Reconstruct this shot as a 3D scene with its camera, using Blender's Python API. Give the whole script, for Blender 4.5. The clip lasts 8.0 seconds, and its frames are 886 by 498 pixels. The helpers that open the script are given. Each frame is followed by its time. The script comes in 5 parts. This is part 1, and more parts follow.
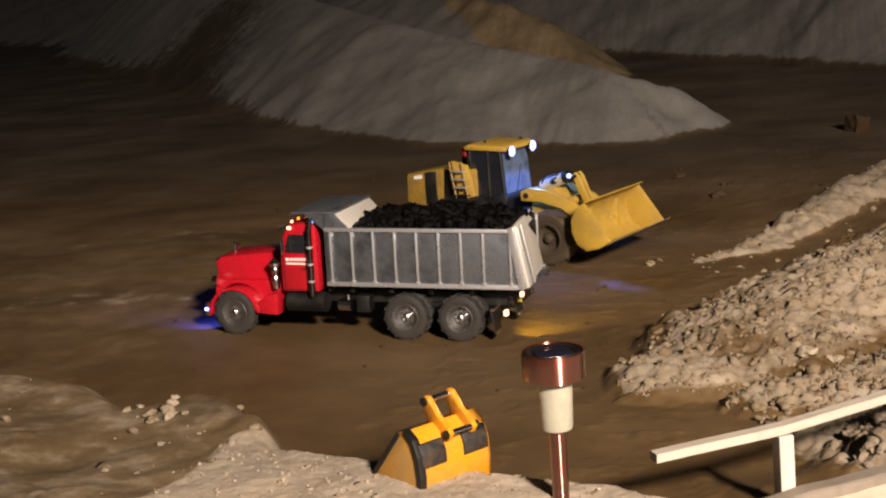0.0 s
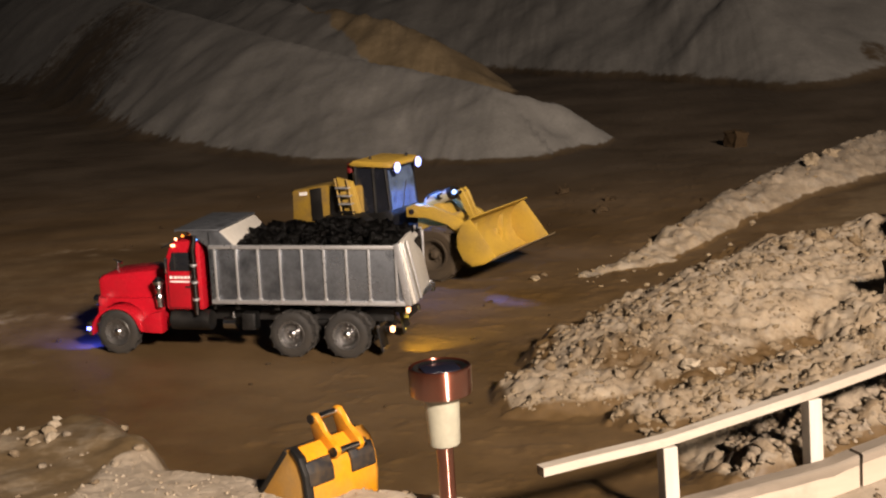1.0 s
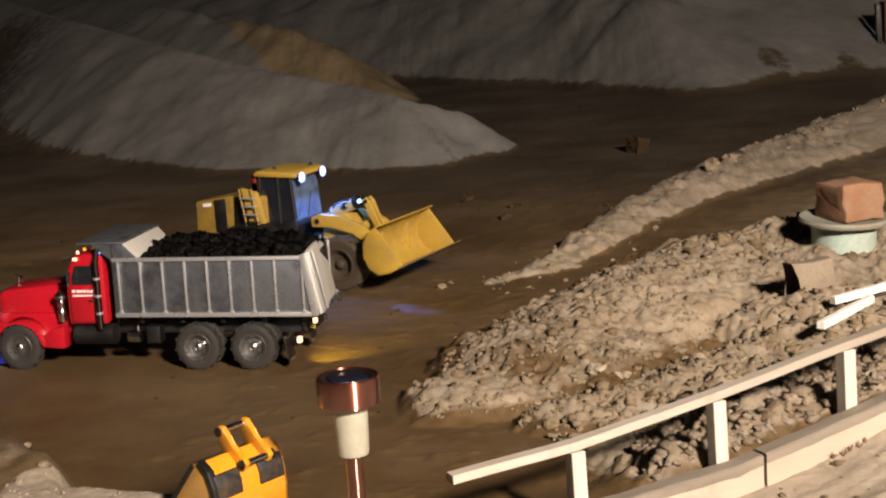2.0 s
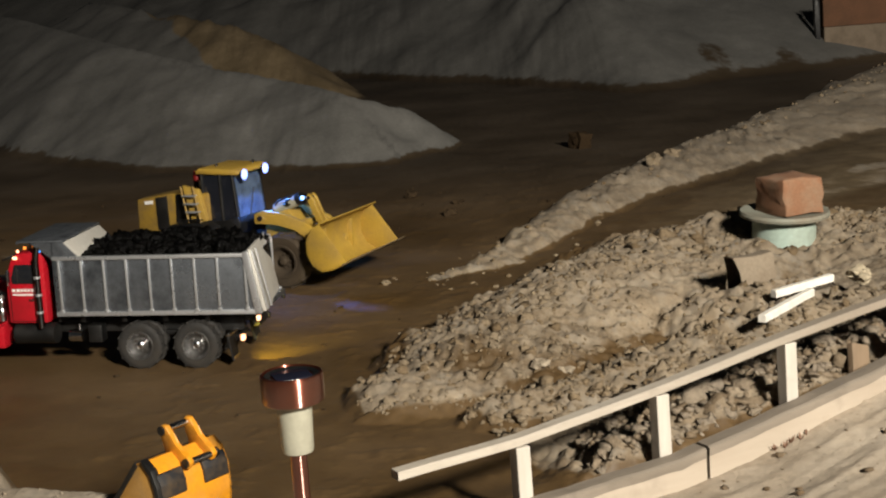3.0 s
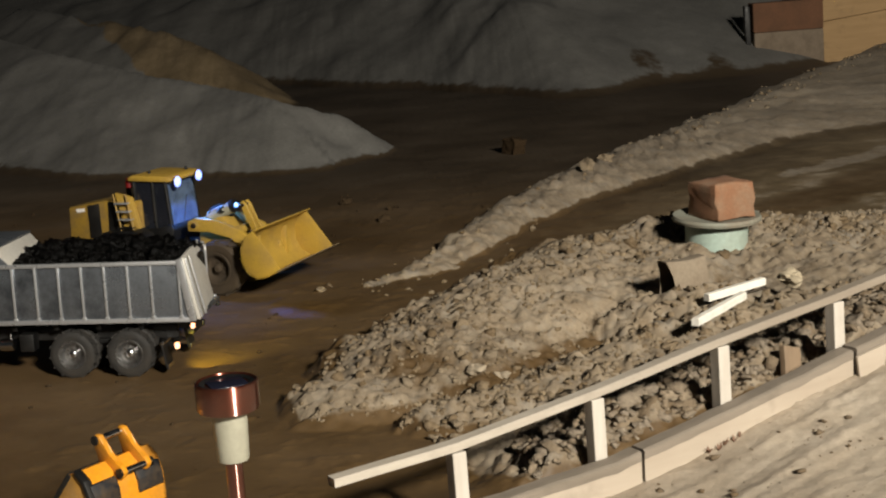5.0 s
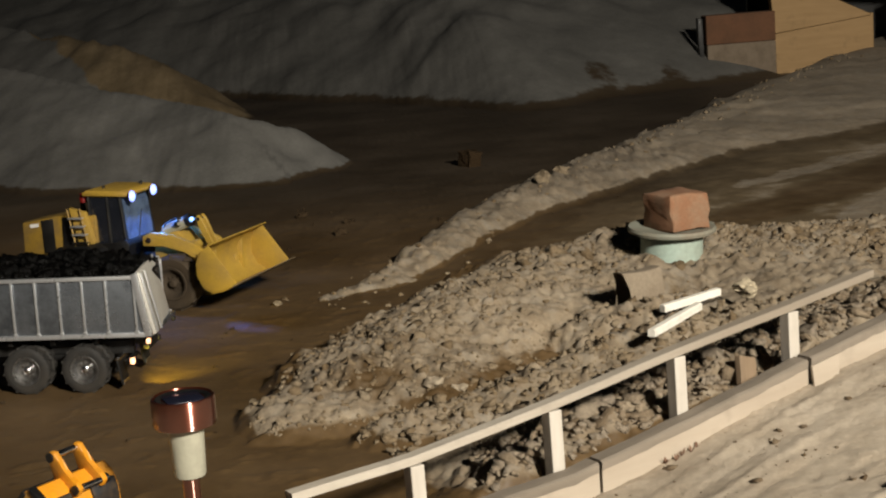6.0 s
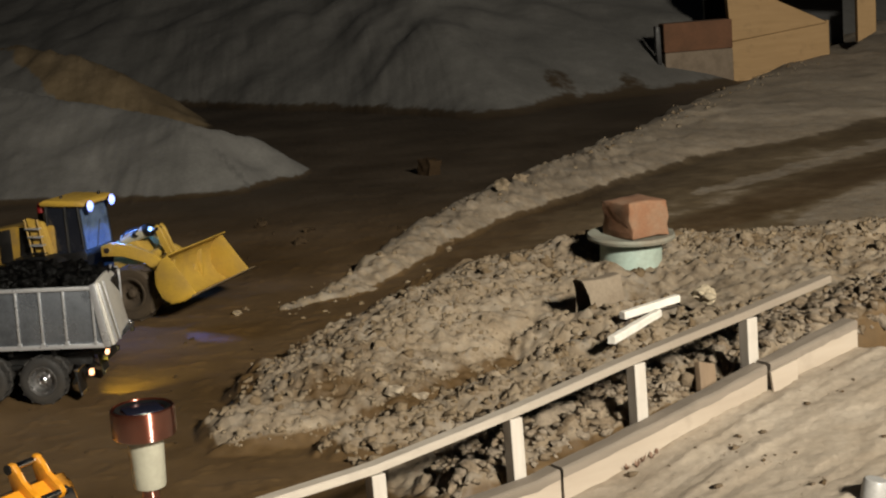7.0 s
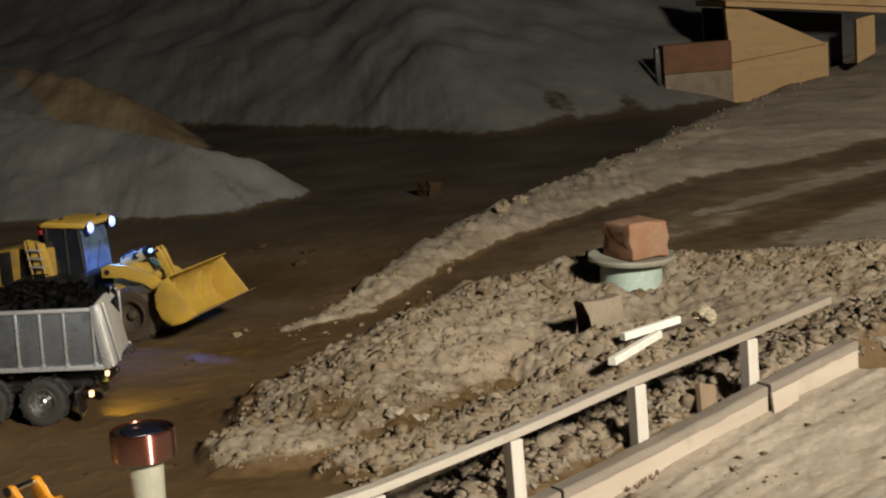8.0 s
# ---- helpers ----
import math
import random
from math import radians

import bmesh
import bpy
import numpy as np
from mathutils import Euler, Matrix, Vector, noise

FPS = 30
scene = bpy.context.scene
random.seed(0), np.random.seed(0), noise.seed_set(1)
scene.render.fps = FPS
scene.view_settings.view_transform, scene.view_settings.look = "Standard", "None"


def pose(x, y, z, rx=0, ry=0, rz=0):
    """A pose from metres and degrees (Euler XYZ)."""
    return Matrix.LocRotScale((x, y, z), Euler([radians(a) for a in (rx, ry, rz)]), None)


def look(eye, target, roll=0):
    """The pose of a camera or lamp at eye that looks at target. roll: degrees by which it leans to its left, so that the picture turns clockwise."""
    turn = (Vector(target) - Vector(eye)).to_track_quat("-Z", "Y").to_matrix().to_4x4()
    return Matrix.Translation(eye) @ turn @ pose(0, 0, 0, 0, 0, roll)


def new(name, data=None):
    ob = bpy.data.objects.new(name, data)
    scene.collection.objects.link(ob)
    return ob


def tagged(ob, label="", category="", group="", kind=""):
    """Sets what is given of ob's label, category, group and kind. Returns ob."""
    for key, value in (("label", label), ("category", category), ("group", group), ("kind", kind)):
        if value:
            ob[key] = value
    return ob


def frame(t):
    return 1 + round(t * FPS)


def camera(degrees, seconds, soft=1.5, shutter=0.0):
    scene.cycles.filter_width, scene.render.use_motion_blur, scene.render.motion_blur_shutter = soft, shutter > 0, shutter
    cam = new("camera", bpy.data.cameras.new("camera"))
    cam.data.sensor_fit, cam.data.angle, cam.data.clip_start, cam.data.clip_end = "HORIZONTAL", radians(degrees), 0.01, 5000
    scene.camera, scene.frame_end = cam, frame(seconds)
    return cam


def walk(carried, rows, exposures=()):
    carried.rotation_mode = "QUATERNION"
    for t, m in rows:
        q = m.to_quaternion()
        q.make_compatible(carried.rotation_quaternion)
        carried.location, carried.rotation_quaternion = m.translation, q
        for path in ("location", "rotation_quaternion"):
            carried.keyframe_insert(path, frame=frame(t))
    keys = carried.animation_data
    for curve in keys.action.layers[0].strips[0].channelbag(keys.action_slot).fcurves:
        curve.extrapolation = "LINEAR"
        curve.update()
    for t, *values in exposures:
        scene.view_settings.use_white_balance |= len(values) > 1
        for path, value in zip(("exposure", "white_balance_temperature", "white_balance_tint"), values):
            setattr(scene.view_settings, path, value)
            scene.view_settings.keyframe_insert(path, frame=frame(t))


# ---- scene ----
# ---------------------------------------------------------------- camera
# A camera held in the hand, turning on the spot above a scale-model building site at night.
cam = camera(32.0, 8.0, soft=2.15, shutter=0.0)
EYE = (0.0, 0.0, 0.70)
TURNS = [  # seconds, yaw, pitch, roll
    (0.0, 9.377, -11.054, 4.322),
    (0.5, 8.144, -11.060, 4.042),
    (1.0, 5.136, -10.760, 3.951),
    (1.5, 3.455, -10.622, 4.104),
    (2.0, 1.542, -10.691, 4.160),
    (2.2, 0.924, -10.736, 4.147),
    (3.3, -0.754, -11.027, 4.138),
    (3.5, -0.804, -11.030, 4.129),
    (4.0, -1.783, -11.052, 3.997),
    (4.5, -2.577, -10.972, 4.037),
    (4.7, -2.623, -10.975, 4.028),
    (5.8, -4.613, -10.636, 4.150),
    (6.0, -4.696, -10.579, 4.137),
    (6.5, -5.696, -10.526, 4.070),
    (7.0, -6.217, -10.380, 4.197),
    (7.5, -6.352, -9.995, 4.197),
    (8.0, -6.216, -9.588, 4.243),
]
EXPOSURES = [(0.0, 0.02, 6700, 16), (1.9, -0.04, 6580, 15), (3.2, -0.40, 5950, 4), (4.7, -0.46, 5970, 4), (6.0, -0.54, 6040, 4), (8.0, -0.54, 6060, 4)]
walk(cam, [(t, pose(*EYE, 90 + pitch, roll, yaw)) for t, yaw, pitch, roll in TURNS], EXPOSURES)

# ---------------------------------------------------------------- light
world = bpy.data.worlds.new("night")
scene.world = world
world.use_nodes = True
world.node_tree.nodes["Background"].inputs[0].default_value = (0.55, 0.6, 0.7, 1)
world.node_tree.nodes["Background"].inputs[1].default_value = 0.013


def lamp(name, kind, place, power, color, radius=0.02, aim=None, cone=60, blend=0.5):
    data = bpy.data.lights.new(name, kind)
    data.energy, data.color = power, color
    data.shadow_soft_size = radius
    if kind == "SPOT":
        data.spot_size, data.spot_blend = radians(cone), blend
    ob = new(name, data)
    ob.matrix_world = look(place, aim) if aim else Matrix.Translation(place)
    return ob


# the yard's flood lamp, behind and to the right of the camera
lamp("flood_lamp", "SPOT", (2.45, -2.85, 2.93), 4650, (1.0, 0.85, 0.69), 0.31, aim=(1.08, 4.6, 0.0), cone=67, blend=0.7)

# ---------------------------------------------------------------- materials


def nodes_of(name):
    m = bpy.data.materials.new(name)
    m.use_nodes = True
    nt = m.node_tree
    return m, nt, nt.nodes["Principled BSDF"]


def add(nt, kind, **inputs):
    n = nt.nodes.new(kind)
    for key, value in inputs.items():
        if key == "operation":
            n.operation = value
        else:
            n.inputs[key.replace("_", " ")].default_value = value
    return n


def ramp(nt, fac, stops):
    n = nt.nodes.new("ShaderNodeValToRGB")
    while len(n.color_ramp.elements) < len(stops):
        n.color_ramp.elements.new(0.5)
    for e, (p, c) in zip(n.color_ramp.elements, stops):
        e.position, e.color = p, (*c, 1) if len(c) == 3 else c
    nt.links.new(fac, n.inputs[0])
    return n


def noise_node(nt, scale, detail=6, rough=0.6, coords="Object"):
    tc = nt.nodes.new("ShaderNodeTexCoord")
    n = add(nt, "ShaderNodeTexNoise", Scale=scale, Detail=detail, Roughness=rough)
    nt.links.new(tc.outputs[coords], n.inputs["Vector"])
    return n


def mix(nt, fac, a, b, blend="MIX"):
    n = nt.nodes.new("ShaderNodeMix")
    n.data_type, n.blend_type = "RGBA", blend
    for value, sock in ((fac, n.inputs[0]), (a, n.inputs[6]), (b, n.inputs[7])):
        if isinstance(value, (int, float)):
            sock.default_value = value
        elif isinstance(value, tuple):
            sock.default_value = (*value, 1)
        else:
            nt.links.new(value, sock)
    return n.outputs[2]


def bump(nt, height, strength, distance, bsdf, before=None):
    b = add(nt, "ShaderNodeBump", Strength=strength, Distance=distance)
    nt.links.new(height, b.inputs["Height"])
    if before:
        nt.links.new(before, b.inputs["Normal"])
    nt.links.new(b.outputs[0], bsdf.inputs["Normal"])
    return b.outputs[0]


def worn(name, color, dirt, rough=0.45, metal=0.0, scale=30.0, amount=0.5, relief=0.15, rough_spread=0.2, coat=0.0):
    """A plain surface with grain, smudges and dirt at two scales."""
    m, nt, b = nodes_of(name)
    big, fine = noise_node(nt, scale, 5), noise_node(nt, scale * 9, 4)
    blot = ramp(nt, big.outputs[0], [(0.42, (0, 0, 0)), (0.72, (amount,) * 3)])
    grain = ramp(nt, fine.outputs[0], [(0.3, (0.82,) * 3), (0.7, (1.0,) * 3)])
    col = mix(nt, blot.outputs[0], color, dirt)
    col = mix(nt, 1.0, col, grain.outputs[0], "MULTIPLY")
    nt.links.new(col, b.inputs["Base Color"])
    r = ramp(nt, big.outputs[0], [(0.3, (max(0.03, rough - rough_spread / 2),) * 3), (0.75, (min(1, rough + rough_spread),) * 3)])
    nt.links.new(r.outputs[0], b.inputs["Roughness"])
    b.inputs["Metallic"].default_value = metal
    b.inputs["Coat Weight"].default_value = coat
    bump(nt, fine.outputs[0], relief, 0.002, b)
    return m


def glow(name, color, strength, body=(0.8, 0.8, 0.8)):
    m, nt, b = nodes_of(name)
    b.inputs["Base Color"].default_value = (*body, 1)
    b.inputs["Emission Color"].default_value = (*color, 1)
    b.inputs["Emission Strength"].default_value = strength
    b.inputs["Roughness"].default_value = 0.3
    return m


def soil_material():
    """Ground of four soils; the attribute 'soil' holds how much of each lies where."""
    m, nt, b = nodes_of("soil")
    at = add(nt, "ShaderNodeAttribute")
    at.attribute_name = "soil"
    sep = nt.nodes.new("ShaderNodeSeparateColor")
    nt.links.new(at.outputs["Color"], sep.inputs[0])
    n1, n2, n3 = noise_node(nt, 2.2, 6), noise_node(nt, 14, 8, 0.65), noise_node(nt, 90, 8, 0.7)
    brown = ramp(nt, n2.outputs[0], [(0.28, (0.076, 0.0442, 0.0145)), (0.5, (0.091, 0.0536, 0.0182)), (0.72, (0.106, 0.0638, 0.0225))]).outputs[0]
    grey = ramp(nt, n2.outputs[0], [(0.3, (0.121, 0.117, 0.108)), (0.7, (0.152, 0.148, 0.137))]).outputs[0]
    pale = ramp(nt, n2.outputs[0], [(0.25, (0.185, 0.143, 0.092)), (0.5, (0.262, 0.210, 0.145)), (0.75, (0.325, 0.270, 0.195))]).outputs[0]
    tan = ramp(nt, n2.outputs[0], [(0.3, (0.138, 0.102, 0.054)), (0.7, (0.205, 0.153, 0.088))]).outputs[0]

    def edge(sock, soft=0.12, ragged=0.9):
        # the border between two soils is ragged
        jag = add(nt, "ShaderNodeMath", operation="MULTIPLY_ADD")
        nt.links.new(n2.outputs[0], jag.inputs[0])
        jag.inputs[1].default_value = ragged
        jag.inputs[2].default_value = -ragged / 2
        s = add(nt, "ShaderNodeMath", operation="ADD")
        nt.links.new(sock, s.inputs[0])
        nt.links.new(jag.outputs[0], s.inputs[1])
        return ramp(nt, s.outputs[0], [(0.5 - soft, (0, 0, 0)), (0.5 + soft, (1, 1, 1))]).outputs[0]

    # brown soil turns to a deeper tone across the far yard
    far_tone = add(nt, "ShaderNodeAttribute")
    far_tone.attribute_name = "darker"
    brown = mix(nt, far_tone.outputs["Fac"], brown, (0.050, 0.0330, 0.0155))
    col = mix(nt, edge(sep.outputs[2], 0.36, 0.7), brown, tan)
    col = mix(nt, edge(sep.outputs[0]), col, grey)
    dry = edge(sep.outputs[1])
    # dry soil is mottled with damper brown crumbs
    n5 = noise_node(nt, 48, 5, 0.6)
    mottle = ramp(nt, n5.outputs[0], [(0.44, (0, 0, 0)), (0.66, (0.5,) * 3)]).outputs[0]
    pale = mix(nt, mottle, pale, (0.145, 0.103, 0.060))
    ashy = ramp(nt, noise_node(nt, 23, 5, 0.6).outputs[0], [(0.5, (0, 0, 0)), (0.7, (0.6,) * 3)]).outputs[0]
    pale = mix(nt, ashy, pale, (0.27, 0.245, 0.205))
    col = mix(nt, dry, col, pale)
    # pale sand; on the far ridge and roadside it is added brightness
    more = add(nt, "ShaderNodeAttribute")
    more.attribute_name = "sand"
    light = ramp(nt, n2.outputs[0], [(0.25, (0.35, 0.285, 0.21)), (0.5, (0.425, 0.36, 0.28)), (0.75, (0.48, 0.415, 0.335))]).outputs[0]
    col = mix(nt, more.outputs["Fac"], col, light)
    patch = ramp(nt, n1.outputs[0], [(0.3, (0.68,) * 3), (0.7, (1.12,) * 3)]).outputs[0]
    col = mix(nt, 1.0, col, patch, "MULTIPLY")
    grain = ramp(nt, n3.outputs[0], [(0.3, (0.82,) * 3), (0.7, (1.1,) * 3)]).outputs[0]
    col = mix(nt, 1.0, col, grain, "MULTIPLY")
    nt.links.new(col, b.inputs["Base Color"])
    wet = ramp(nt, n1.outputs[0], [(0.35, (0.50,) * 3), (0.7, (0.85,) * 3)]).outputs[0]
    drier = mix(nt, at.outputs["Alpha"], wet, (0.13, 0.13, 0.13))
    rough = mix(nt, sep.outputs[0], drier, (0.95, 0.95, 0.95))
    rough = mix(nt, dry, rough, (0.95, 0.95, 0.95))
    nt.links.new(rough, b.inputs["Roughness"])
    n4 = noise_node(nt, 42, 8, 0.75)
    # gravel and trodden ground lie smoother than dry heaps
    coarse = ramp(nt, dry, [(0.0, (0.055,) * 3), (1.0, (0.36,) * 3)]).outputs[0]
    first = None
    for tex, depth in ((n2, 0.012), (n4, 0.007), (n3, 0.004)):
        first = bump(nt, tex.outputs[0], 0.5, depth, b, first)
        nt.links.new(coarse, b.inputs["Normal"].links[0].from_node.inputs["Strength"])
    return m


def clod_material(name, low, high):
    m, nt, b = nodes_of(name)
    n = noise_node(nt, 110, 8, 0.75)
    geo = nt.nodes.new("ShaderNodeNewGeometry")
    each = ramp(nt, geo.outputs["Random Per Island"], [(0.0, (0.62, 0.56, 0.48)), (0.35, (0.92, 0.88, 0.82)), (0.7, (0.98, 1.0, 1.04)), (0.97, (1.05, 1.05, 1.05)), (1.0, (1.3, 1.28, 1.22))])
    col = mix(nt, 1.0, ramp(nt, n.outputs[0], [(0.3, low), (0.7, high)]).outputs[0], each.outputs[0], "MULTIPLY")
    nt.links.new(col, b.inputs["Base Color"])
    b.inputs["Roughness"].default_value = 0.95
    b.inputs["Specular IOR Level"].default_value = 0.15
    bump(nt, n.outputs[0], 0.9, 0.005, b)
    return m


def wood_material(name, low, high, scale=(3, 40, 40), rough=0.75):
    m, nt, b = nodes_of(name)
    tc = nt.nodes.new("ShaderNodeTexCoord")
    mp = add(nt, "ShaderNodeMapping", Scale=scale)
    nt.links.new(tc.outputs["Object"], mp.inputs["Vector"])
    n = add(nt, "ShaderNodeTexNoise", Scale=2.0, Detail=8, Roughness=0.65)
    nt.links.new(mp.outputs[0], n.inputs["Vector"])
    spots = noise_node(nt, 18, 6)
    col = ramp(nt, n.outputs[0], [(0.3, low), (0.65, high)]).outputs[0]
    col = mix(nt, ramp(nt, spots.outputs[0], [(0.55, (0, 0, 0)), (0.75, (0.45,) * 3)]).outputs[0], col, tuple(c * 0.55 for c in low))
    nt.links.new(col, b.inputs["Base Color"])
    b.inputs["Roughness"].default_value = rough
    bump(nt, n.outputs[0], 0.35, 0.002, b)
    return m


SOIL = soil_material()
CLOD_PALE = clod_material("dry_clod", (0.165, 0.127, 0.082), (0.28, 0.226, 0.155))
CLOD_DARK = clod_material("damp_clod", (0.165, 0.133, 0.096), (0.31, 0.258, 0.193))
CLOD_BROWN = clod_material("brown_crumb", (0.11, 0.080, 0.050), (0.20, 0.152, 0.100))
EARTH = clod_material("dark_earth", (0.028, 0.018, 0.009), (0.055, 0.037, 0.020))
CLOD_WHITE = clod_material("chalky_stone", (0.28, 0.23, 0.165), (0.38, 0.325, 0.245))
CLOD_SAND = clod_material("sandy_gravel", (0.30, 0.25, 0.185), (0.43, 0.365, 0.285))
DUSTY = worn("dust_covered_paint", (0.045, 0.031, 0.017), (0.03, 0.021, 0.012), 0.85, 0, 30, 0.8, 0.2)
LOAD = clod_material("dark_load", (0.0010, 0.0010, 0.0010), (0.0028, 0.0026, 0.0025))
LOAD.node_tree.nodes["Principled BSDF"].inputs["Roughness"].default_value = 0.36
LOAD.node_tree.nodes["Principled BSDF"].inputs["Specular IOR Level"].default_value = 0.12
RED = worn("red_paint", (0.42, 0.008, 0.018), (0.20, 0.012, 0.014), 0.25, 0, 14, 0.35, 0.03, 0.2, 0.4)
ALU = worn("dull_aluminium", (0.235, 0.255, 0.285), (0.042, 0.046, 0.052), 0.33, 0.75, 26, 0.95, 0.05, 0.3)
ALU_TRIM = worn("bright_aluminium_trim", (0.62, 0.63, 0.65), (0.4, 0.4, 0.4), 0.3, 0.7, 40, 0.4, 0.04, 0.2)
# strong light on the tailgate is put into this colour; the headboard shares it
ALU_LIT = worn("lit_aluminium", (0.62, 0.60, 0.55), (0.42, 0.39, 0.33), 0.5, 0.35, 26, 0.5, 0.05, 0.25)
CHROME = worn("chrome", (0.70, 0.71, 0.73), (0.42, 0.41, 0.40), 0.2, 1.0, 50, 0.3, 0.03, 0.1)
DARK_CHROME = worn("smoked_chrome", (0.16, 0.15, 0.15), (0.06, 0.05, 0.05), 0.16, 1.0, 50, 0.5, 0.03, 0.1)
BLACK = worn("black_paint", (0.004, 0.004, 0.004), (0.010, 0.008, 0.006), 0.5, 0, 25, 0.6, 0.1)
RIM = worn("scuffed_rim", (0.30, 0.30, 0.30), (0.10, 0.09, 0.08), 0.30, 0.9, 60, 0.9, 0.08, 0.2)
RUBBER = worn("dusty_rubber", (0.015, 0.014, 0.013), (0.042, 0.034, 0.025), 0.8, 0, 35, 0.6, 0.3)
GLASS = worn("dark_glass", (0.012, 0.013, 0.016), (0.03, 0.03, 0.03), 0.08, 0, 20, 0.3, 0.01, 0.1)
YELLOW = worn("yellow_paint", (0.42, 0.272, 0.042), (0.27, 0.175, 0.055), 0.42, 0, 22, 0.6, 0.06, 0.25)
AMBER_YELLOW = worn("orange_yellow_paint", (0.62, 0.255, 0.010), (0.36, 0.19, 0.05), 0.4, 0, 24, 0.5, 0.06, 0.25)
OCHRE = worn("dull_ochre_paint", (0.36, 0.185, 0.030), (0.27, 0.165, 0.060), 0.6, 0, 24, 0.9, 0.06, 0.25)
SCUFFED = worn("scuffed_black", (0.010, 0.010, 0.012), (0.09, 0.055, 0.02), 0.6, 0, 60, 0.6, 0.1)
COPPER = worn("copper_plate", (0.27, 0.066, 0.031), (0.20, 0.047, 0.023), 0.38, 0.9, 30, 0.4, 0.0, 0.05)
tangent = COPPER.node_tree.nodes.new("ShaderNodeTangent")
tangent.direction_type, tangent.axis = "RADIAL", "Z"
copper_shader = COPPER.node_tree.nodes["Principled BSDF"]
COPPER.node_tree.links.new(tangent.outputs[0], copper_shader.inputs["Tangent"])
copper_shader.inputs["Coat Weight"].default_value = 1.0
copper_shader.inputs["Coat Roughness"].default_value = 0.09
lacquer = add(COPPER.node_tree, "ShaderNodeBsdfAnisotropic", Color=(1.0, 0.96, 0.92, 1), Roughness=0.46, Anisotropy=0.90, Rotation=0.0)
COPPER.node_tree.links.new(tangent.outputs[0], lacquer.inputs["Tangent"])
both = add(COPPER.node_tree, "ShaderNodeMixShader", Fac=0.20)
COPPER.node_tree.links.new(copper_shader.outputs[0], both.inputs[1])
COPPER.node_tree.links.new(lacquer.outputs[0], both.inputs[2])
COPPER.node_tree.links.new(both.outputs[0], COPPER.node_tree.nodes["Material Output"].inputs["Surface"])
copper_shader.inputs["Anisotropic"].default_value = 0.95
copper_shader.inputs["Anisotropic Rotation"].default_value = 0.25
FROST = worn("frosted_plastic", (0.37, 0.36, 0.285), (0.30, 0.295, 0.225), 0.4, 0, 9, 0.4, 0.02, 0.2)
SOLAR = worn("solar_cell", (0.010, 0.011, 0.022), (0.02, 0.02, 0.03), 0.15, 0, 30, 0.4, 0.02, 0.1)
WHITE_PAINT = wood_material("white_painted_wood", (0.41, 0.375, 0.325), (0.50, 0.465, 0.415), (30, 30, 4), 0.7)
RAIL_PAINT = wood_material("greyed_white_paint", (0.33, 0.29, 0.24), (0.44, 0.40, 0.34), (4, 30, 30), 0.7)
DARK_WOOD = wood_material("grey_weathered_edge", (0.15, 0.127, 0.10), (0.22, 0.187, 0.15), (3, 20, 20))
GREY_WOOD = wood_material("weathered_plank", (0.32, 0.268, 0.21), (0.39, 0.335, 0.27), (2, 14, 14))
SCRAP_WOOD = wood_material("brown_scrap_wood", (0.15, 0.105, 0.065), (0.23, 0.165, 0.105), (20, 20, 3))
WARM_WOOD = wood_material("yellow_pine", (0.29, 0.185, 0.08), (0.34, 0.22, 0.10), (3, 24, 24))
BRICK = worn("red_brick", (0.25, 0.125, 0.066), (0.27, 0.18, 0.115), 0.95, 0, 22, 1.0, 0.6)
# the far half of the rail is darker and browner
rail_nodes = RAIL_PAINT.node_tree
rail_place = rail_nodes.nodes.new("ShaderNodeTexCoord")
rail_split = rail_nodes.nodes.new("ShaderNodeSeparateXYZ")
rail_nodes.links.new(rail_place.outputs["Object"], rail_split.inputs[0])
rail_far_tone = ramp(rail_nodes, rail_split.outputs[0], [(0.14, (0, 0, 0)), (0.50, (0.82,) * 3)])
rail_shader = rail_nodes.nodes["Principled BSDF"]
rail_nodes.links.new(mix(rail_nodes, rail_far_tone.outputs[0], rail_shader.inputs["Base Color"].links[0].from_socket, (0.20, 0.165, 0.125)), rail_shader.inputs["Base Color"])
RUSTY = worn("rusty_dull_brick", (0.135, 0.062, 0.030), (0.09, 0.05, 0.028), 0.95, 0, 10, 0.8, 0.4)
BRICK_GREY = worn("grey_brick", (0.19, 0.148, 0.105), (0.13, 0.10, 0.07), 0.9, 0, 16, 0.8, 0.6)
PVC = worn("pale_green_plastic_pipe", (0.40, 0.50, 0.44), (0.27, 0.28, 0.22), 0.45, 0, 14, 0.6, 0.03, 0.2)
PVC_DIRTY = worn("dusty_green_plastic_cap", (0.24, 0.245, 0.20), (0.21, 0.165, 0.115), 0.7, 0, 14, 0.8, 0.08)
STONE = worn("dusty_cover", (0.24, 0.195, 0.14), (0.18, 0.14, 0.098), 0.95, 0, 22, 0.8, 0.5)
WHITE_MARK = worn("white_lettering", (0.75, 0.74, 0.72), (0.6, 0.5, 0.5), 0.5, 0, 30, 0.3, 0.02)
LIGHT_BLUE = glow("blue_led", (0.02, 0.05, 1.0), 30)
LIGHT_COOL = glow("cool_white_led", (0.10, 0.36, 1.0), 3.2)
LIGHT_AMBER = glow("amber_lamp", (1.0, 0.33, 0.06), 2.6)
LIGHT_ORANGE = glow("orange_marker", (1.0, 0.25, 0.03), 3)
LIGHT_RED = glow("red_lens", (0.5, 0.01, 0.01), 0.01, (0.13, 0.008, 0.008))

# ---------------------------------------------------------------- mesh tools


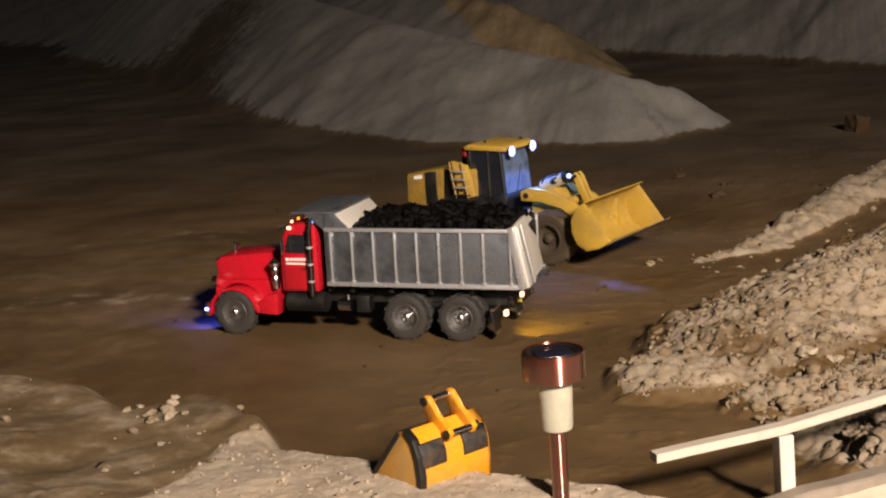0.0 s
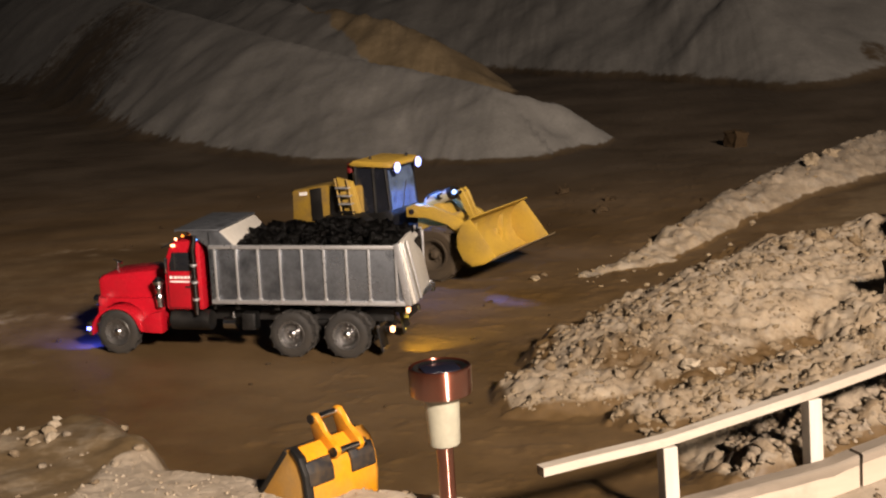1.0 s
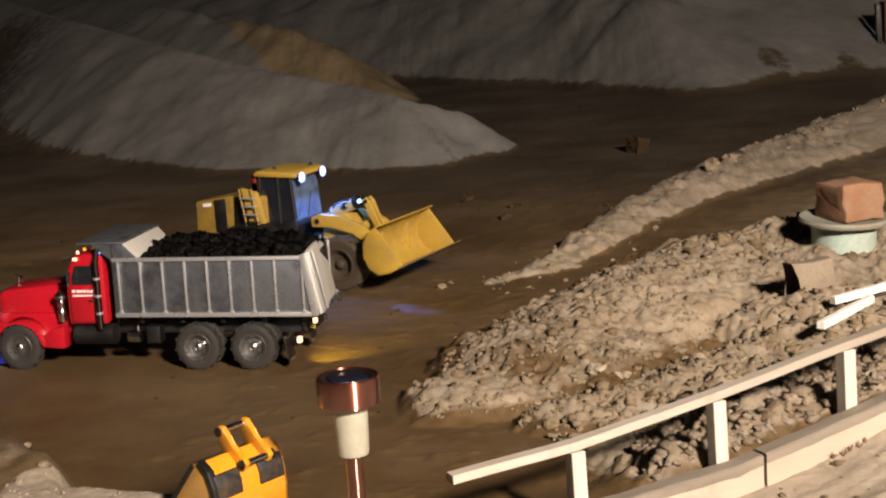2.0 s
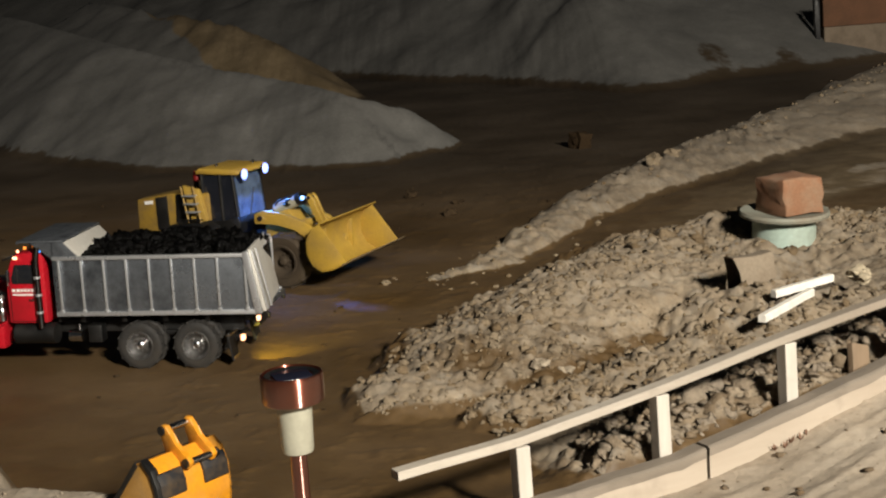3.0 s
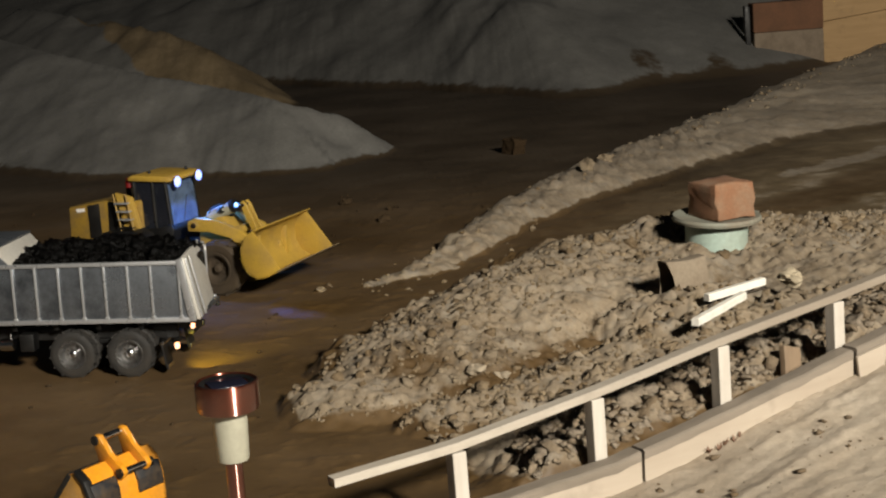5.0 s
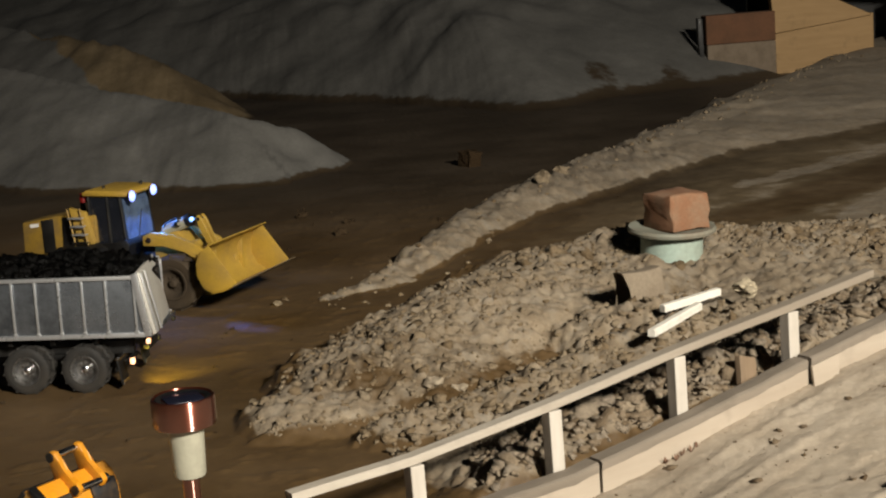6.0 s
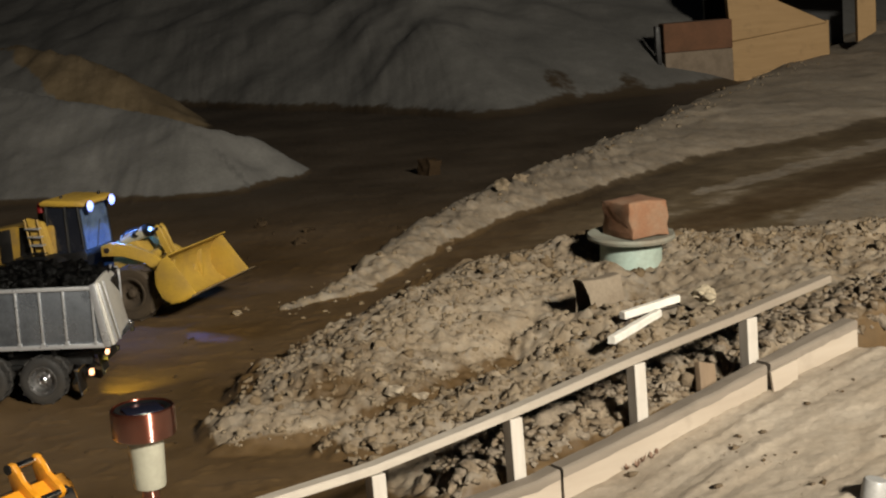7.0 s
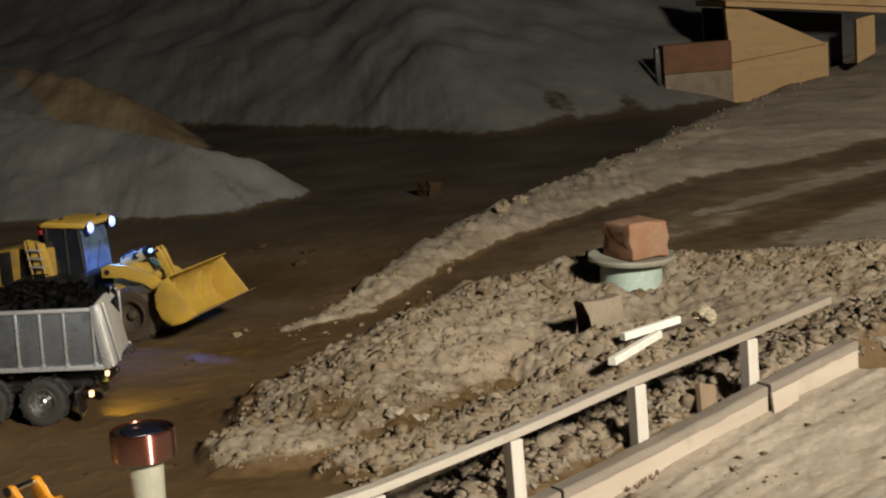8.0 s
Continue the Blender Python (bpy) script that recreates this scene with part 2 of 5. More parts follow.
def finish(name, bm, material, smooth=False):
    me = bpy.data.meshes.new(name)
    bmesh.ops.recalc_face_normals(bm, faces=bm.faces)
    bm.to_mesh(me)
    bm.free()
    me.materials.append(material)
    if smooth:
        me.polygons.foreach_set("use_smooth", [True] * len(me.polygons))
        me.set_sharp_from_angle(angle=radians(38))
    return me


def part(name, bm, material, parent, label="", smooth=True):
    ob = new(name, finish(name, bm, material, smooth))
    ob.parent = parent
    if label:
        ob["label"] = label
    return ob


def thing(name, m, label, category, group="", kind=""):
    ob = new(name)
    ob.empty_display_size = 0.02
    ob.matrix_world = m
    return tagged(ob, label, category, group, kind)


def box(bm, lo, hi, bevel=0.0, m=None):
    size = [b - a for a, b in zip(lo, hi)]
    mid = [(a + b) / 2 for a, b in zip(lo, hi)]
    tr = (m or Matrix()) @ Matrix.Translation(mid) @ Matrix.Diagonal((*size, 1))
    r = bmesh.ops.create_cube(bm, size=1, matrix=tr)
    if bevel:
        es = list({e for v in r["verts"] for e in v.link_edges})
        bmesh.ops.bevel(bm, geom=es, offset=bevel, segments=2, affect="EDGES", profile=0.5)
    return bm


def rod(bm, a, b, r, seg=12, r2=None, cap=True):
    a, b = Vector(a), Vector(b)
    q = (b - a).to_track_quat("Z", "Y").to_matrix().to_4x4()
    bmesh.ops.create_cone(bm, cap_ends=cap, segments=seg, radius1=r, radius2=r if r2 is None else r2, depth=(b - a).length,
                          matrix=Matrix.Translation((a + b) / 2) @ q)
    return bm


def spun(bm, profile, seg=28, m=None):
    """Turns a profile of (radius, height) about z."""
    m = m or Matrix()
    rings = []
    for r, h in profile:
        if r < 1e-6:
            rings.append([bm.verts.new(m @ Vector((0, 0, h)))])
        else:
            rings.append([bm.verts.new(m @ Vector((r * math.cos(2 * math.pi * i / seg), r * math.sin(2 * math.pi * i / seg), h))) for i in range(seg)])
    for p, q in zip(rings, rings[1:]):
        for i in range(seg):
            j = (i + 1) % seg
            if len(p) == 1 and len(q) > 1:
                bm.faces.new((p[0], q[i], q[j]))
            elif len(q) == 1 and len(p) > 1:
                bm.faces.new((p[i], p[j], q[0]))
            elif len(p) > 1:
                bm.faces.new((p[i], p[j], q[j], q[i]))
    return bm


def prism(bm, outline, y0, y1, bevel=0.0):
    """A plate with an outline of (x, z), from y0 to y1."""
    a = [bm.verts.new((x, y0, z)) for x, z in outline]
    b = [bm.verts.new((x, y1, z)) for x, z in outline]
    fs = [bm.faces.new(a), bm.faces.new(b[::-1])]
    n = len(a)
    for i in range(n):
        fs.append(bm.faces.new((a[i], b[i], b[(i + 1) % n], a[(i + 1) % n])))
    if bevel:
        es = list({e for f in fs for e in f.edges})
        bmesh.ops.bevel(bm, geom=es, offset=bevel, segments=2, affect="EDGES", profile=0.5)
    return bm


def B():
    return bmesh.new()


# ---------------------------------------------------------------- the lie of the land


def value_noise(x, y, seed):
    xi, yi = np.floor(x), np.floor(y)
    fx, fy = x - xi, y - yi
    fx, fy = fx * fx * (3 - 2 * fx), fy * fy * (3 - 2 * fy)

    def h(i, j):
        v = np.sin(i * 127.1 + j * 311.7 + seed * 74.7) * 43758.5453
        return v - np.floor(v)

    return (h(xi, yi) * (1 - fx) + h(xi + 1, yi) * fx) * (1 - fy) + (h(xi, yi + 1) * (1 - fx) + h(xi + 1, yi + 1) * fx) * fy


def fractal(x, y, scale, seed, octaves=4, gain=0.5):
    total, amp, norm = 0, 1.0, 0.0
    for o in range(octaves):
        a = 0.6 * o
        u, v = x * math.cos(a) - y * math.sin(a), x * math.sin(a) + y * math.cos(a)
        total = total + amp * value_noise(u * scale * 2 ** o, v * scale * 2 ** o, seed + o * 13)
        norm += amp
        amp *= gain
    return total / norm * 2 - 1


def lumps(x, y, scale, seed):
    """Broken lumps of soil: tilted plates of uneven height with cracks between them, 0 to 1."""
    wx, wy = x * scale + 0.5 * value_noise(x * scale * 2.3, y * scale * 2.3, seed + 5), y * scale + 0.5 * value_noise(x * scale * 2.1, y * scale * 2.1, seed + 9)
    xi, yi = np.floor(wx), np.floor(wy)
    best, second, tall, tilt = np.full_like(x, 9.0), np.full_like(x, 9.0), np.zeros_like(x), np.zeros_like(x)
    for i in (-1, 0, 1):
        for j in (-1, 0, 1):
            cx, cy = xi + i, yi + j
            h = [np.sin(cx * a + cy * b + seed * 3.3) * 43758.5453 for a, b in ((127.1, 311.7), (269.5, 183.3), (419.2, 371.9))]
            h = [v - np.floor(v) for v in h]
            dx, dy = wx - cx - h[0], wy - cy - h[1]
            d = np.hypot(dx * (0.8 + 0.4 * h[2]), dy)
            nearer = d < best
            second = np.where(nearer, best, np.minimum(second, d))
            tilt = np.where(nearer, (h[1] - 0.5) * dx + (h[0] - 0.5) * dy, tilt)
            best, tall = np.where(nearer, d, best), np.where(nearer, h[2], tall)
    crack = 1 - (1 - np.clip((second - best) / 0.22, 0, 1)) ** 2
    return crack * np.clip(0.25 + 0.75 * tall * (1 - 0.45 * best * best) + 0.8 * tilt, 0, 1.2)


def ease(a, b, v):
    t = np.clip((v - a) / (b - a), 0, 1)
    return t * t * (3 - 2 * t)


def ridge(x, y, line, power=1.0):
    """A ridge along a line of (x, y, height, width on its left, width on its right). Gives height and closeness (1 on the crest)."""
    best, close = np.zeros_like(x), np.zeros_like(x)
    for (x0, y0, z0, l0, r0), (x1, y1, z1, l1, r1) in zip(line, line[1:]):
        dx, dy = x1 - x0, y1 - y0
        n2 = dx * dx + dy * dy
        t = np.clip(((x - x0) * dx + (y - y0) * dy) / n2, 0, 1)
        px, py = x - (x0 + t * dx), y - (y0 + t * dy)
        side = dx * py - dy * px
        w = np.where(side > 0, l0 + t * (l1 - l0), r0 + t * (r1 - r0))
        c = np.clip(1 - np.hypot(px, py) / w, 0, 1)
        z = (z0 + t * (z1 - z0)) * (c ** power) * (1.35 - 0.35 * c)
        best, close = np.maximum(best, z), np.maximum(close, c)
    return best, close


# crests: x, y, height, width on the left, width on the right of the way
GREY_MOUND = [(-0.08, 5.82, 0.075, 0.13, 0.14), (-0.17, 5.60, 0.155, 0.24, 0.25), (-0.34, 5.58, 0.215, 0.40, 0.35), (-0.60, 6.0, 0.25, 0.70, 0.5),
              (-0.95, 6.3, 0.31, 0.66, 0.6), (-1.43, 6.9, 0.39, 0.62, 0.7), (-1.87, 7.72, 0.45, 0.62, 0.8), (-2.84, 9.72, 0.55, 0.7, 1.0), (-4.5, 12.9, 0.8, 1.0, 1.5)]
TAN_MOUND = [(-0.60, 7.68, 0.05, 0.2, 0.2), (-0.66, 7.75, 0.15, 0.3, 0.3), (-0.82, 8.05, 0.28, 0.5, 0.4), (-1.08, 8.4, 0.38, 0.6, 0.5), (-1.40, 8.8, 0.42, 0.7, 0.6), (-2.2, 10.2, 0.52, 0.9, 0.9)]
FAR_RIDGE = [(-0.03, 3.25, 0.002, 0.025, 0.02), (0.07, 3.34, 0.012, 0.04, 0.035), (0.2, 3.57, 0.028, 0.06, 0.07), (0.43, 4.17, 0.045, 0.10, 0.13), (0.63, 4.45, 0.05, 0.12, 0.17),
             (0.87, 4.85, 0.05, 0.13, 0.26), (1.18, 5.4, 0.05, 0.14, 0.45), (1.52, 5.89, 0.055, 0.12, 0.75), (2.04, 6.88, 0.06, 0.15, 1.2), (2.62, 7.65, 0.08, 0.15, 1.6),
             (3.6, 9.0, 0.16, 0.3, 2.2)]
BERM = [(-0.09, 2.33, 0.012, 0.08, 0.06), (-0.05, 2.39, 0.042, 0.14, 0.16), (0.08, 2.53, 0.088, 0.24, 0.24), (0.22, 2.69, 0.11, 0.28, 0.30), (0.37, 2.84, 0.12, 0.32, 0.36),
        (0.55, 3.05, 0.125, 0.34, 0.45), (0.66, 3.10, 0.13, 0.34, 0.5), (0.95, 2.98, 0.125, 0.34, 0.6), (1.5, 2.92, 0.125, 0.15, 0.7), (3.0, 2.9, 0.13, 0.2, 1.0)]
LOBE = [(0.10, 2.22, 0.035, 0.10, 0.09), (0.28, 2.30, 0.065, 0.14, 0.13), (0.46, 2.36, 0.09, 0.15, 0.13), (0.70, 2.45, 0.10, 0.2, 0.15), (1.2, 2.55, 0.11, 0.3, 0.3)]
RAIL_A, RAIL_B = Vector((0.0685, 1.787, 0.0)), Vector((0.6195, 2.066, 0.0))  # line of the fence posts
BANK_EDGE = ([-30, -8, -3.0, -0.67, 0.0, 0.34, 0.66, 0.93, 1.13, 1.49, 1.89, 2.3, 2.8, 4, 8, 30], [22, 16, 11.5, 9.3, 8.3, 8.0, 7.35, 6.9, 7.2, 7.4, 7.5, 7.75, 8.4, 9.5, 11, 14])
PALE_EDGE = ([-3, -0.95, -0.80, -0.70, -0.60, -0.50, -0.40, -0.28, -0.12, -0.03, 0.02, 3], [0.8, 0.95, 1.10, 1.60, 1.915, 1.885, 1.83, 1.79, 1.745, 1.67, 1.3, 0.9])
BROWN_EDGE = ([-6, -1.6, -1.13, -0.95, -0.86, -0.80, -0.74, -0.66, -0.58, -0.50, -0.2, 3], [2.7, 2.40, 2.33, 2.26, 2.14, 2.16, 2.21, 2.13, 1.99, 1.84, 1.4, 1.0])


def rail_side(x, y):
    """How far a place lies on the camera's side of the fence, and how far along it."""
    d = (RAIL_B - RAIL_A).normalized()
    return (x - RAIL_A.x) * d.y - (y - RAIL_A.y) * d.x, (x - RAIL_A.x) * d.x + (y - RAIL_A.y) * d.y


def land(x, y):
    """Height of the ground, and the share of grey gravel, pale dry soil, tan sand and standing water."""
    x, y = np.asarray(x, float), np.asarray(y, float)
    n_big, n_mid, n_small = fractal(x, y, 1.1, 3), fractal(x, y, 5.0, 11), fractal(x, y, 26.0, 29, 4, 0.6)
    wx, wy = x + 0.05 * fractal(x, y, 6, 51), y + 0.05 * fractal(x, y, 6, 67)
    firm = ease(0.14, 0.40, np.hypot((x + 0.65) / 2.6, y - 2.80)) * ease(0.15, 0.40, np.hypot(x + 0.42, y - 3.33))   # rolled flat under the vehicles
    z = (0.0026 * n_mid + 0.0008 * n_small) * (0.12 + 0.88 * firm) + 0.022 * np.clip(-0.46 - x, 0, 0.8) * ease(5, 3.5, y)
    # tyre ruts across the yard
    z = z + 0.0016 * firm * np.sin((y - 0.25 * x) * 21 + 2 * n_big) * ease(2.2, 2.6, y) * ease(6.5, 4, y) * ease(-0.2, -0.8, x)
    far = ease(4.0, 6.0, y)
    bank = sum(np.interp(wx + d, *BANK_EDGE) for d in (-0.14, -0.07, 0.0, 0.07, 0.14)) / 5
    rise = np.clip(y - bank + 0.08 * fractal(x, y, 1.6, 5), 0, None)
    up = np.where(rise < 3.2, 0.30 * rise + 0.03 * np.sin(rise * 2.2), 0.30 * 3.2 + 0.03 * np.sin(7.04) + 0.4 * (1 - np.exp(-(rise - 3.2) / 3)))
    z = z + up + np.minimum(rise, 1) * (0.07 * n_big + 0.006 * n_mid + 0.13 * np.abs(fractal(x, y, 1.4, 71, 3, 0.5)))
    gm, gc = ridge(wx, wy, GREY_MOUND)
    gm = gm * (1 + 0.03 * n_mid + 0.006 * n_small)
    tm, tc = ridge(wx, wy, TAN_MOUND)
    fr, fc = ridge(wx + 0.015 * n_mid, wy, FAR_RIDGE, 0.7)
    bm_, bc = ridge(wx, wy, BERM, 0.75)
    lb, lc = ridge(wx, wy, LOBE, 0.8)
    pb = ridge(wx, wy, [(0.50, 2.80, 0.116, 0.10, 0.14), (0.58, 2.80, 0.122, 0.10, 0.16), (0.66, 2.80, 0.102, 0.10, 0.16), (0.80, 2.84, 0.116, 0.1, 0.14)], 0.6)[0]   # soil heaped against the pipe
    cb = ridge(wx, wy, [(0.45, 2.545, 0.098, 0.06, 0.10), (0.52, 2.53, 0.112, 0.06, 0.12), (0.60, 2.555, 0.116, 0.08, 0.12)], 0.6)   # and against the cover
    lb = np.maximum(np.maximum(lb, pb), cb[0])
    z = np.maximum(z, gm)
    z = np.maximum(z, tm * (1 + 0.1 * n_mid))
    z = np.maximum(z, fr * (1 + 0.22 * n_small + 0.25 * n_mid) + 0.006 * n_small)
    lump = np.maximum(bm_, lb)
    s, along = rail_side(x, y)
    crumble = ease(0.004, 0.03, lump)
    coarse = ease(-0.36, -0.10, s) * ease(0.10, 0.35, along)   # coarser towards the fence
    z = np.maximum(z, lump * (1 + 0.10 * n_mid) + 0.010 * n_small * crumble)
    l_fine, l_mid = lumps(x, y, 85, 7), lumps(x, y, 38, 17)
    n_grit = fractal(x, y, 70, 77, 3, 0.7)
    z = z + crumble * (0.0030 * n_grit + (0.016 + 0.018 * coarse) * np.abs(fractal(x, y, 19, 61, 3, 0.55)) * ease(-0.5, 0.3, n_mid) + (0.010 + 0.008 * coarse) * np.abs(fractal(x, y, 44, 87, 2, 0.6)) + 0.006 * coarse * l_mid * ease(-0.3, 0.3, n_mid))
    vein = 1 - np.abs(fractal(x, y, 17, 301, 3, 0.6)) * 5
    z = z - 0.010 * crumble * np.clip(vein, 0, 1) * ease(-0.15, 0.25, fractal(x, y, 6, 311)) * (0.5 + 0.8 * coarse)
    ridge_crumble = ease(0.02, 0.3, fc)
    z = z + ridge_crumble * (0.018 * np.abs(fractal(x, y, 17, 41, 3, 0.55)) + 0.004 * n_grit)
    # heaps in front on the left
    pe, be = np.interp(wx, *PALE_EDGE), np.interp(wx, *BROWN_EDGE)
    brown_heap = 0.098 * ease(-0.02, 0.16, be - y) + 0.02 * n_mid * ease(0, 0.1, be - y)
    pale_heap = 0.085 * ease(-0.01, 0.07, pe - y) + 0.008 * n_mid * ease(0, 0.1, pe - y) + 0.002 * n_small
    z = np.maximum(z, brown_heap)
    z = np.maximum(z, np.where(pe - y > -0.01, pale_heap, -1))
    # sandy ramp behind the planks
    ramp_z = np.interp(along, [-0.3, 0.0, 0.25, 0.8, 3.2], [-0.03, -0.006, 0.018, 0.114, 0.40]) + 0.008 * n_mid + 0.0025 * n_small
    lane = s + 0.010 * n_mid + 0.03 * n_big
    for k, at_s in enumerate((0.085, 0.125, 0.160, 0.205, 0.250, 0.300, 0.350)):
        ramp_z = ramp_z + (0.0028 if k % 2 == 0 else -0.002) * np.exp(-((lane - at_s) / 0.010) ** 2) * ease(-0.5, 0.2, fractal(x, y, 9, 201 + k))
    ramp_z = ramp_z + 0.002 * l_fine * ease(0.1, 0.4, n_mid)
    inside = ease(0.012, 0.020, s) * ease(-0.10, 0.06, along + 0.25 * s)
    z = z * (1 - inside) + ramp_z * inside
    # shallow ditch beyond the planks
    z = z + 0.028 * ease(-0.16, -0.05, s) * ease(0.0, -0.03, s) * ease(-0.1, 0.15, along) * ease(0.75, 0.4, along)
    z = np.where((s < -0.012) & (s > -0.4), np.maximum(z, (0.012 + 0.132 * along) * ease(0.06, 0.24, along) * ease(-0.45, -0.10, s)), z)
    ditch = ease(-0.30, -0.20, s) * ease(-0.015, -0.035, s) * ease(0.06, 0.16, along) * ease(1.1, 0.7, along)
    z = z + ditch * (0.038 * np.abs(fractal(x, y, 15, 23, 3, 0.6)) + 0.008 * l_mid + 0.006 * n_grit)
    z = z - 0.030 * ease(0.055, 0.02, np.hypot(x - 0.560, y - 2.086)) * (s < -0.012)
    # a dip in the ground beyond the end of the planks; its soil is browner
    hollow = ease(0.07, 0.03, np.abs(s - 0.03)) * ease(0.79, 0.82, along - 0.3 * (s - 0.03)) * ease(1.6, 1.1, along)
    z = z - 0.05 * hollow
    heap = np.maximum(ease(0.0, 0.05, be - y) * 0.6, 0)
    z = z + heap * 0.006 * l_mid * ease(-0.1, 0.4, n_mid) + ease(0, 0.03, pe - y) * 0.0022 * l_fine
    grey = np.maximum(ease(0.0, 0.10, gc), ease(-0.02, 0.16, rise) * 0.9)
    for px, py, pr in ((1.36, 7.56, 0.15), (1.74, 7.62, 0.12)):
        grey = grey * (1 - 0.52 * ease(pr, 0.3 * pr, np.hypot(wx - px, (wy - py) * 0.7)))   # brown soil shows through the gravel
    tan = np.maximum(ease(0.0, 0.12, tc), 0.35 * ease(0.1, 0.4, n_big) * ease(0.1, 0.5, rise))
    grey = grey * (1 - ease(0.0, 0.12, tc) * (gc < 0.02)) * (1 - 0.75 * ease(-1.7, -3.2, x) * ease(11, 9, y))
    pale = np.maximum.reduce([ease(0.0, 0.16, fc), ease(0.04, 0.38, bc) * (0.80 + 0.6 * n_mid), ease(0.12, 0.5, lc) * (0.85 + 0.4 * n_mid), ease(-0.02, 0.04, pe - y), inside,
                              0.40 * ease(0.0, 0.12, be - y)])
    pale = np.maximum.reduce([pale, ease(0.0, 0.3, cb[1]), 0.90 * ditch * (0.95 + 0.4 * n_mid)])
    # dry dust where tyres have not been
    drift = fractal(x * 0.4 + y * 0.25, y * 1.4, 2.6, 91)
    dust = ridge(wx, wy, [(-2.6, 3.4, 1, 0.22, 0.30), (-1.81, 3.64, 1, 0.20, 0.30), (-1.3, 3.80, 1, 0.15, 0.22), (-0.85, 4.05, 1, 0.1, 0.1)])[1]
    dust = np.maximum(dust, ridge(wx, wy, [(-3.2, 5.4, 1, 0.3, 0.3), (-2.21, 5.72, 1, 0.25, 0.28), (-1.4, 5.6, 1, 0.15, 0.15)])[1])
    dust = np.maximum(dust, 0.8 * ridge(wx, wy, [(-2.4, 2.75, 1, 0.5, 0.35), (-1.5, 3.0, 1, 0.45, 0.3), (-1.05, 3.12, 1, 0.2, 0.15)])[1])
    dust = np.maximum(dust, 0.5 * ridge(wx, wy, [(-0.32, 3.10, 1, 0.05, 0.05), (0.0, 3.17, 1, 0.06, 0.06), (0.1, 3.25, 1, 0.06, 0.06)])[1])
    road = ridge(wx, wy, [(0.15, 3.1, 0.1, 0.1, 0.1), (0.6, 3.65, 0.3, 0.25, 0.25), (1.1, 4.0, 0.75, 0.5, 0.5), (1.8, 4.4, 1, 0.9, 0.8), (3.5, 5.2, 1, 1.5, 1.2)])[0]
    pale = np.maximum(pale, (0.32 * ease(0, 0.8, dust)) * (0.8 + 0.6 * drift) * (1 - 0.6 * far))
    blot = fractal(x * 0.8, y, 2.4, 401, 3)
    pale = np.maximum(pale, np.clip(0.8 * road, 0, 0.6) * (0.75 + 0.9 * blot))
    lane = ridge(wx, wy, [(0.7, 3.55, 1, 0.1, 0.1), (1.06, 3.86, 1, 0.16, 0.14), (1.45, 4.2, 1, 0.2, 0.16), (1.95, 4.65, 1, 0.24, 0.2), (3.2, 5.6, 1, 0.3, 0.3)])[1]
    side = ridge(wx, wy, [(1.15, 3.32, 1, 0.2, 0.2), (1.5, 3.78, 1, 0.24, 0.3), (1.95, 4.2, 1, 0.3, 0.4), (3.2, 5.1, 1, 0.4, 0.6)])[1]
    streak = ridge(wx, wy, [(1.2, 4.35, 1, 0.05, 0.05), (1.65, 4.72, 1, 0.09, 0.08), (2.3, 5.25, 1, 0.1, 0.1)])[1]
    pale = np.maximum(pale, 0.95 * ease(0, 0.4, np.maximum(side, streak)) * (0.85 + 0.5 * blot))
    tan = np.maximum(tan, np.clip(1.7 * road, 0, 0.85) * (0.9 + 0.4 * blot) * (1 - grey))
    driven = ease(0.1, 0.6, lane) * (1 - ease(0.1, 0.4, side))
    pale, tan = pale * (1 - 0.9 * driven), tan * (1 - 0.75 * driven)
    left_yard = ease(-0.75, -1.2, x) * ease(2.2, 2.5, y) * ease(4.3, 3.5, y)
    tan = np.maximum(tan, 0.22 * left_yard * (0.9 + 0.5 * blot))
    tan = np.maximum(tan, 0.5 * ease(0.0, 0.12, be - y))
    pool = 0.6 * ease(1.0, 0.0, np.hypot((wx + 0.15) / 0.16, (wy - 3.10) / 0.11))
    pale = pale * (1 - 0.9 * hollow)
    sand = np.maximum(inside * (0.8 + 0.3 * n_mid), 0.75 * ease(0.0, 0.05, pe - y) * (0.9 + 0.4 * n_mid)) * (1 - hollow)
    # lightens the far ridge and roadside against the flood lamp's falloff
    sand = np.maximum(sand, ease(3.6, 5.0, y) * np.maximum(0.36 * ease(0.0, 0.2, fc), 0.34 * ease(0.0, 0.4, side)) * (0.9 + 0.5 * blot))
    # share of the deeper brown, growing with distance
    darker = ease(3.7, 5.2, y + 0.25 * n_big + 0.12 * x) * (1 - 0.5 * road)
    return z, grey, pale, tan, np.clip(pool, 0, 1), np.clip(sand, 0, 1), np.clip(darker, 0, 1)


def height(x, y):
    return float(land(np.array([x]), np.array([y]))[0][0])


def graded(lo, a, b, hi, step, growth=1.06, most=4.0):
    """Coordinates, close together from a to b and ever wider outside."""
    mid = list(np.arange(a, b, step))
    up, d = [b], step
    while up[-1] < hi:
        d = min(d * growth, most)
        up.append(up[-1] + d)
    down, d = [], step
    x = a
    while x > lo:
        d = min(d * growth, most)
        x -= d
        down.append(x)
    return np.array(down[::-1] + mid + up)


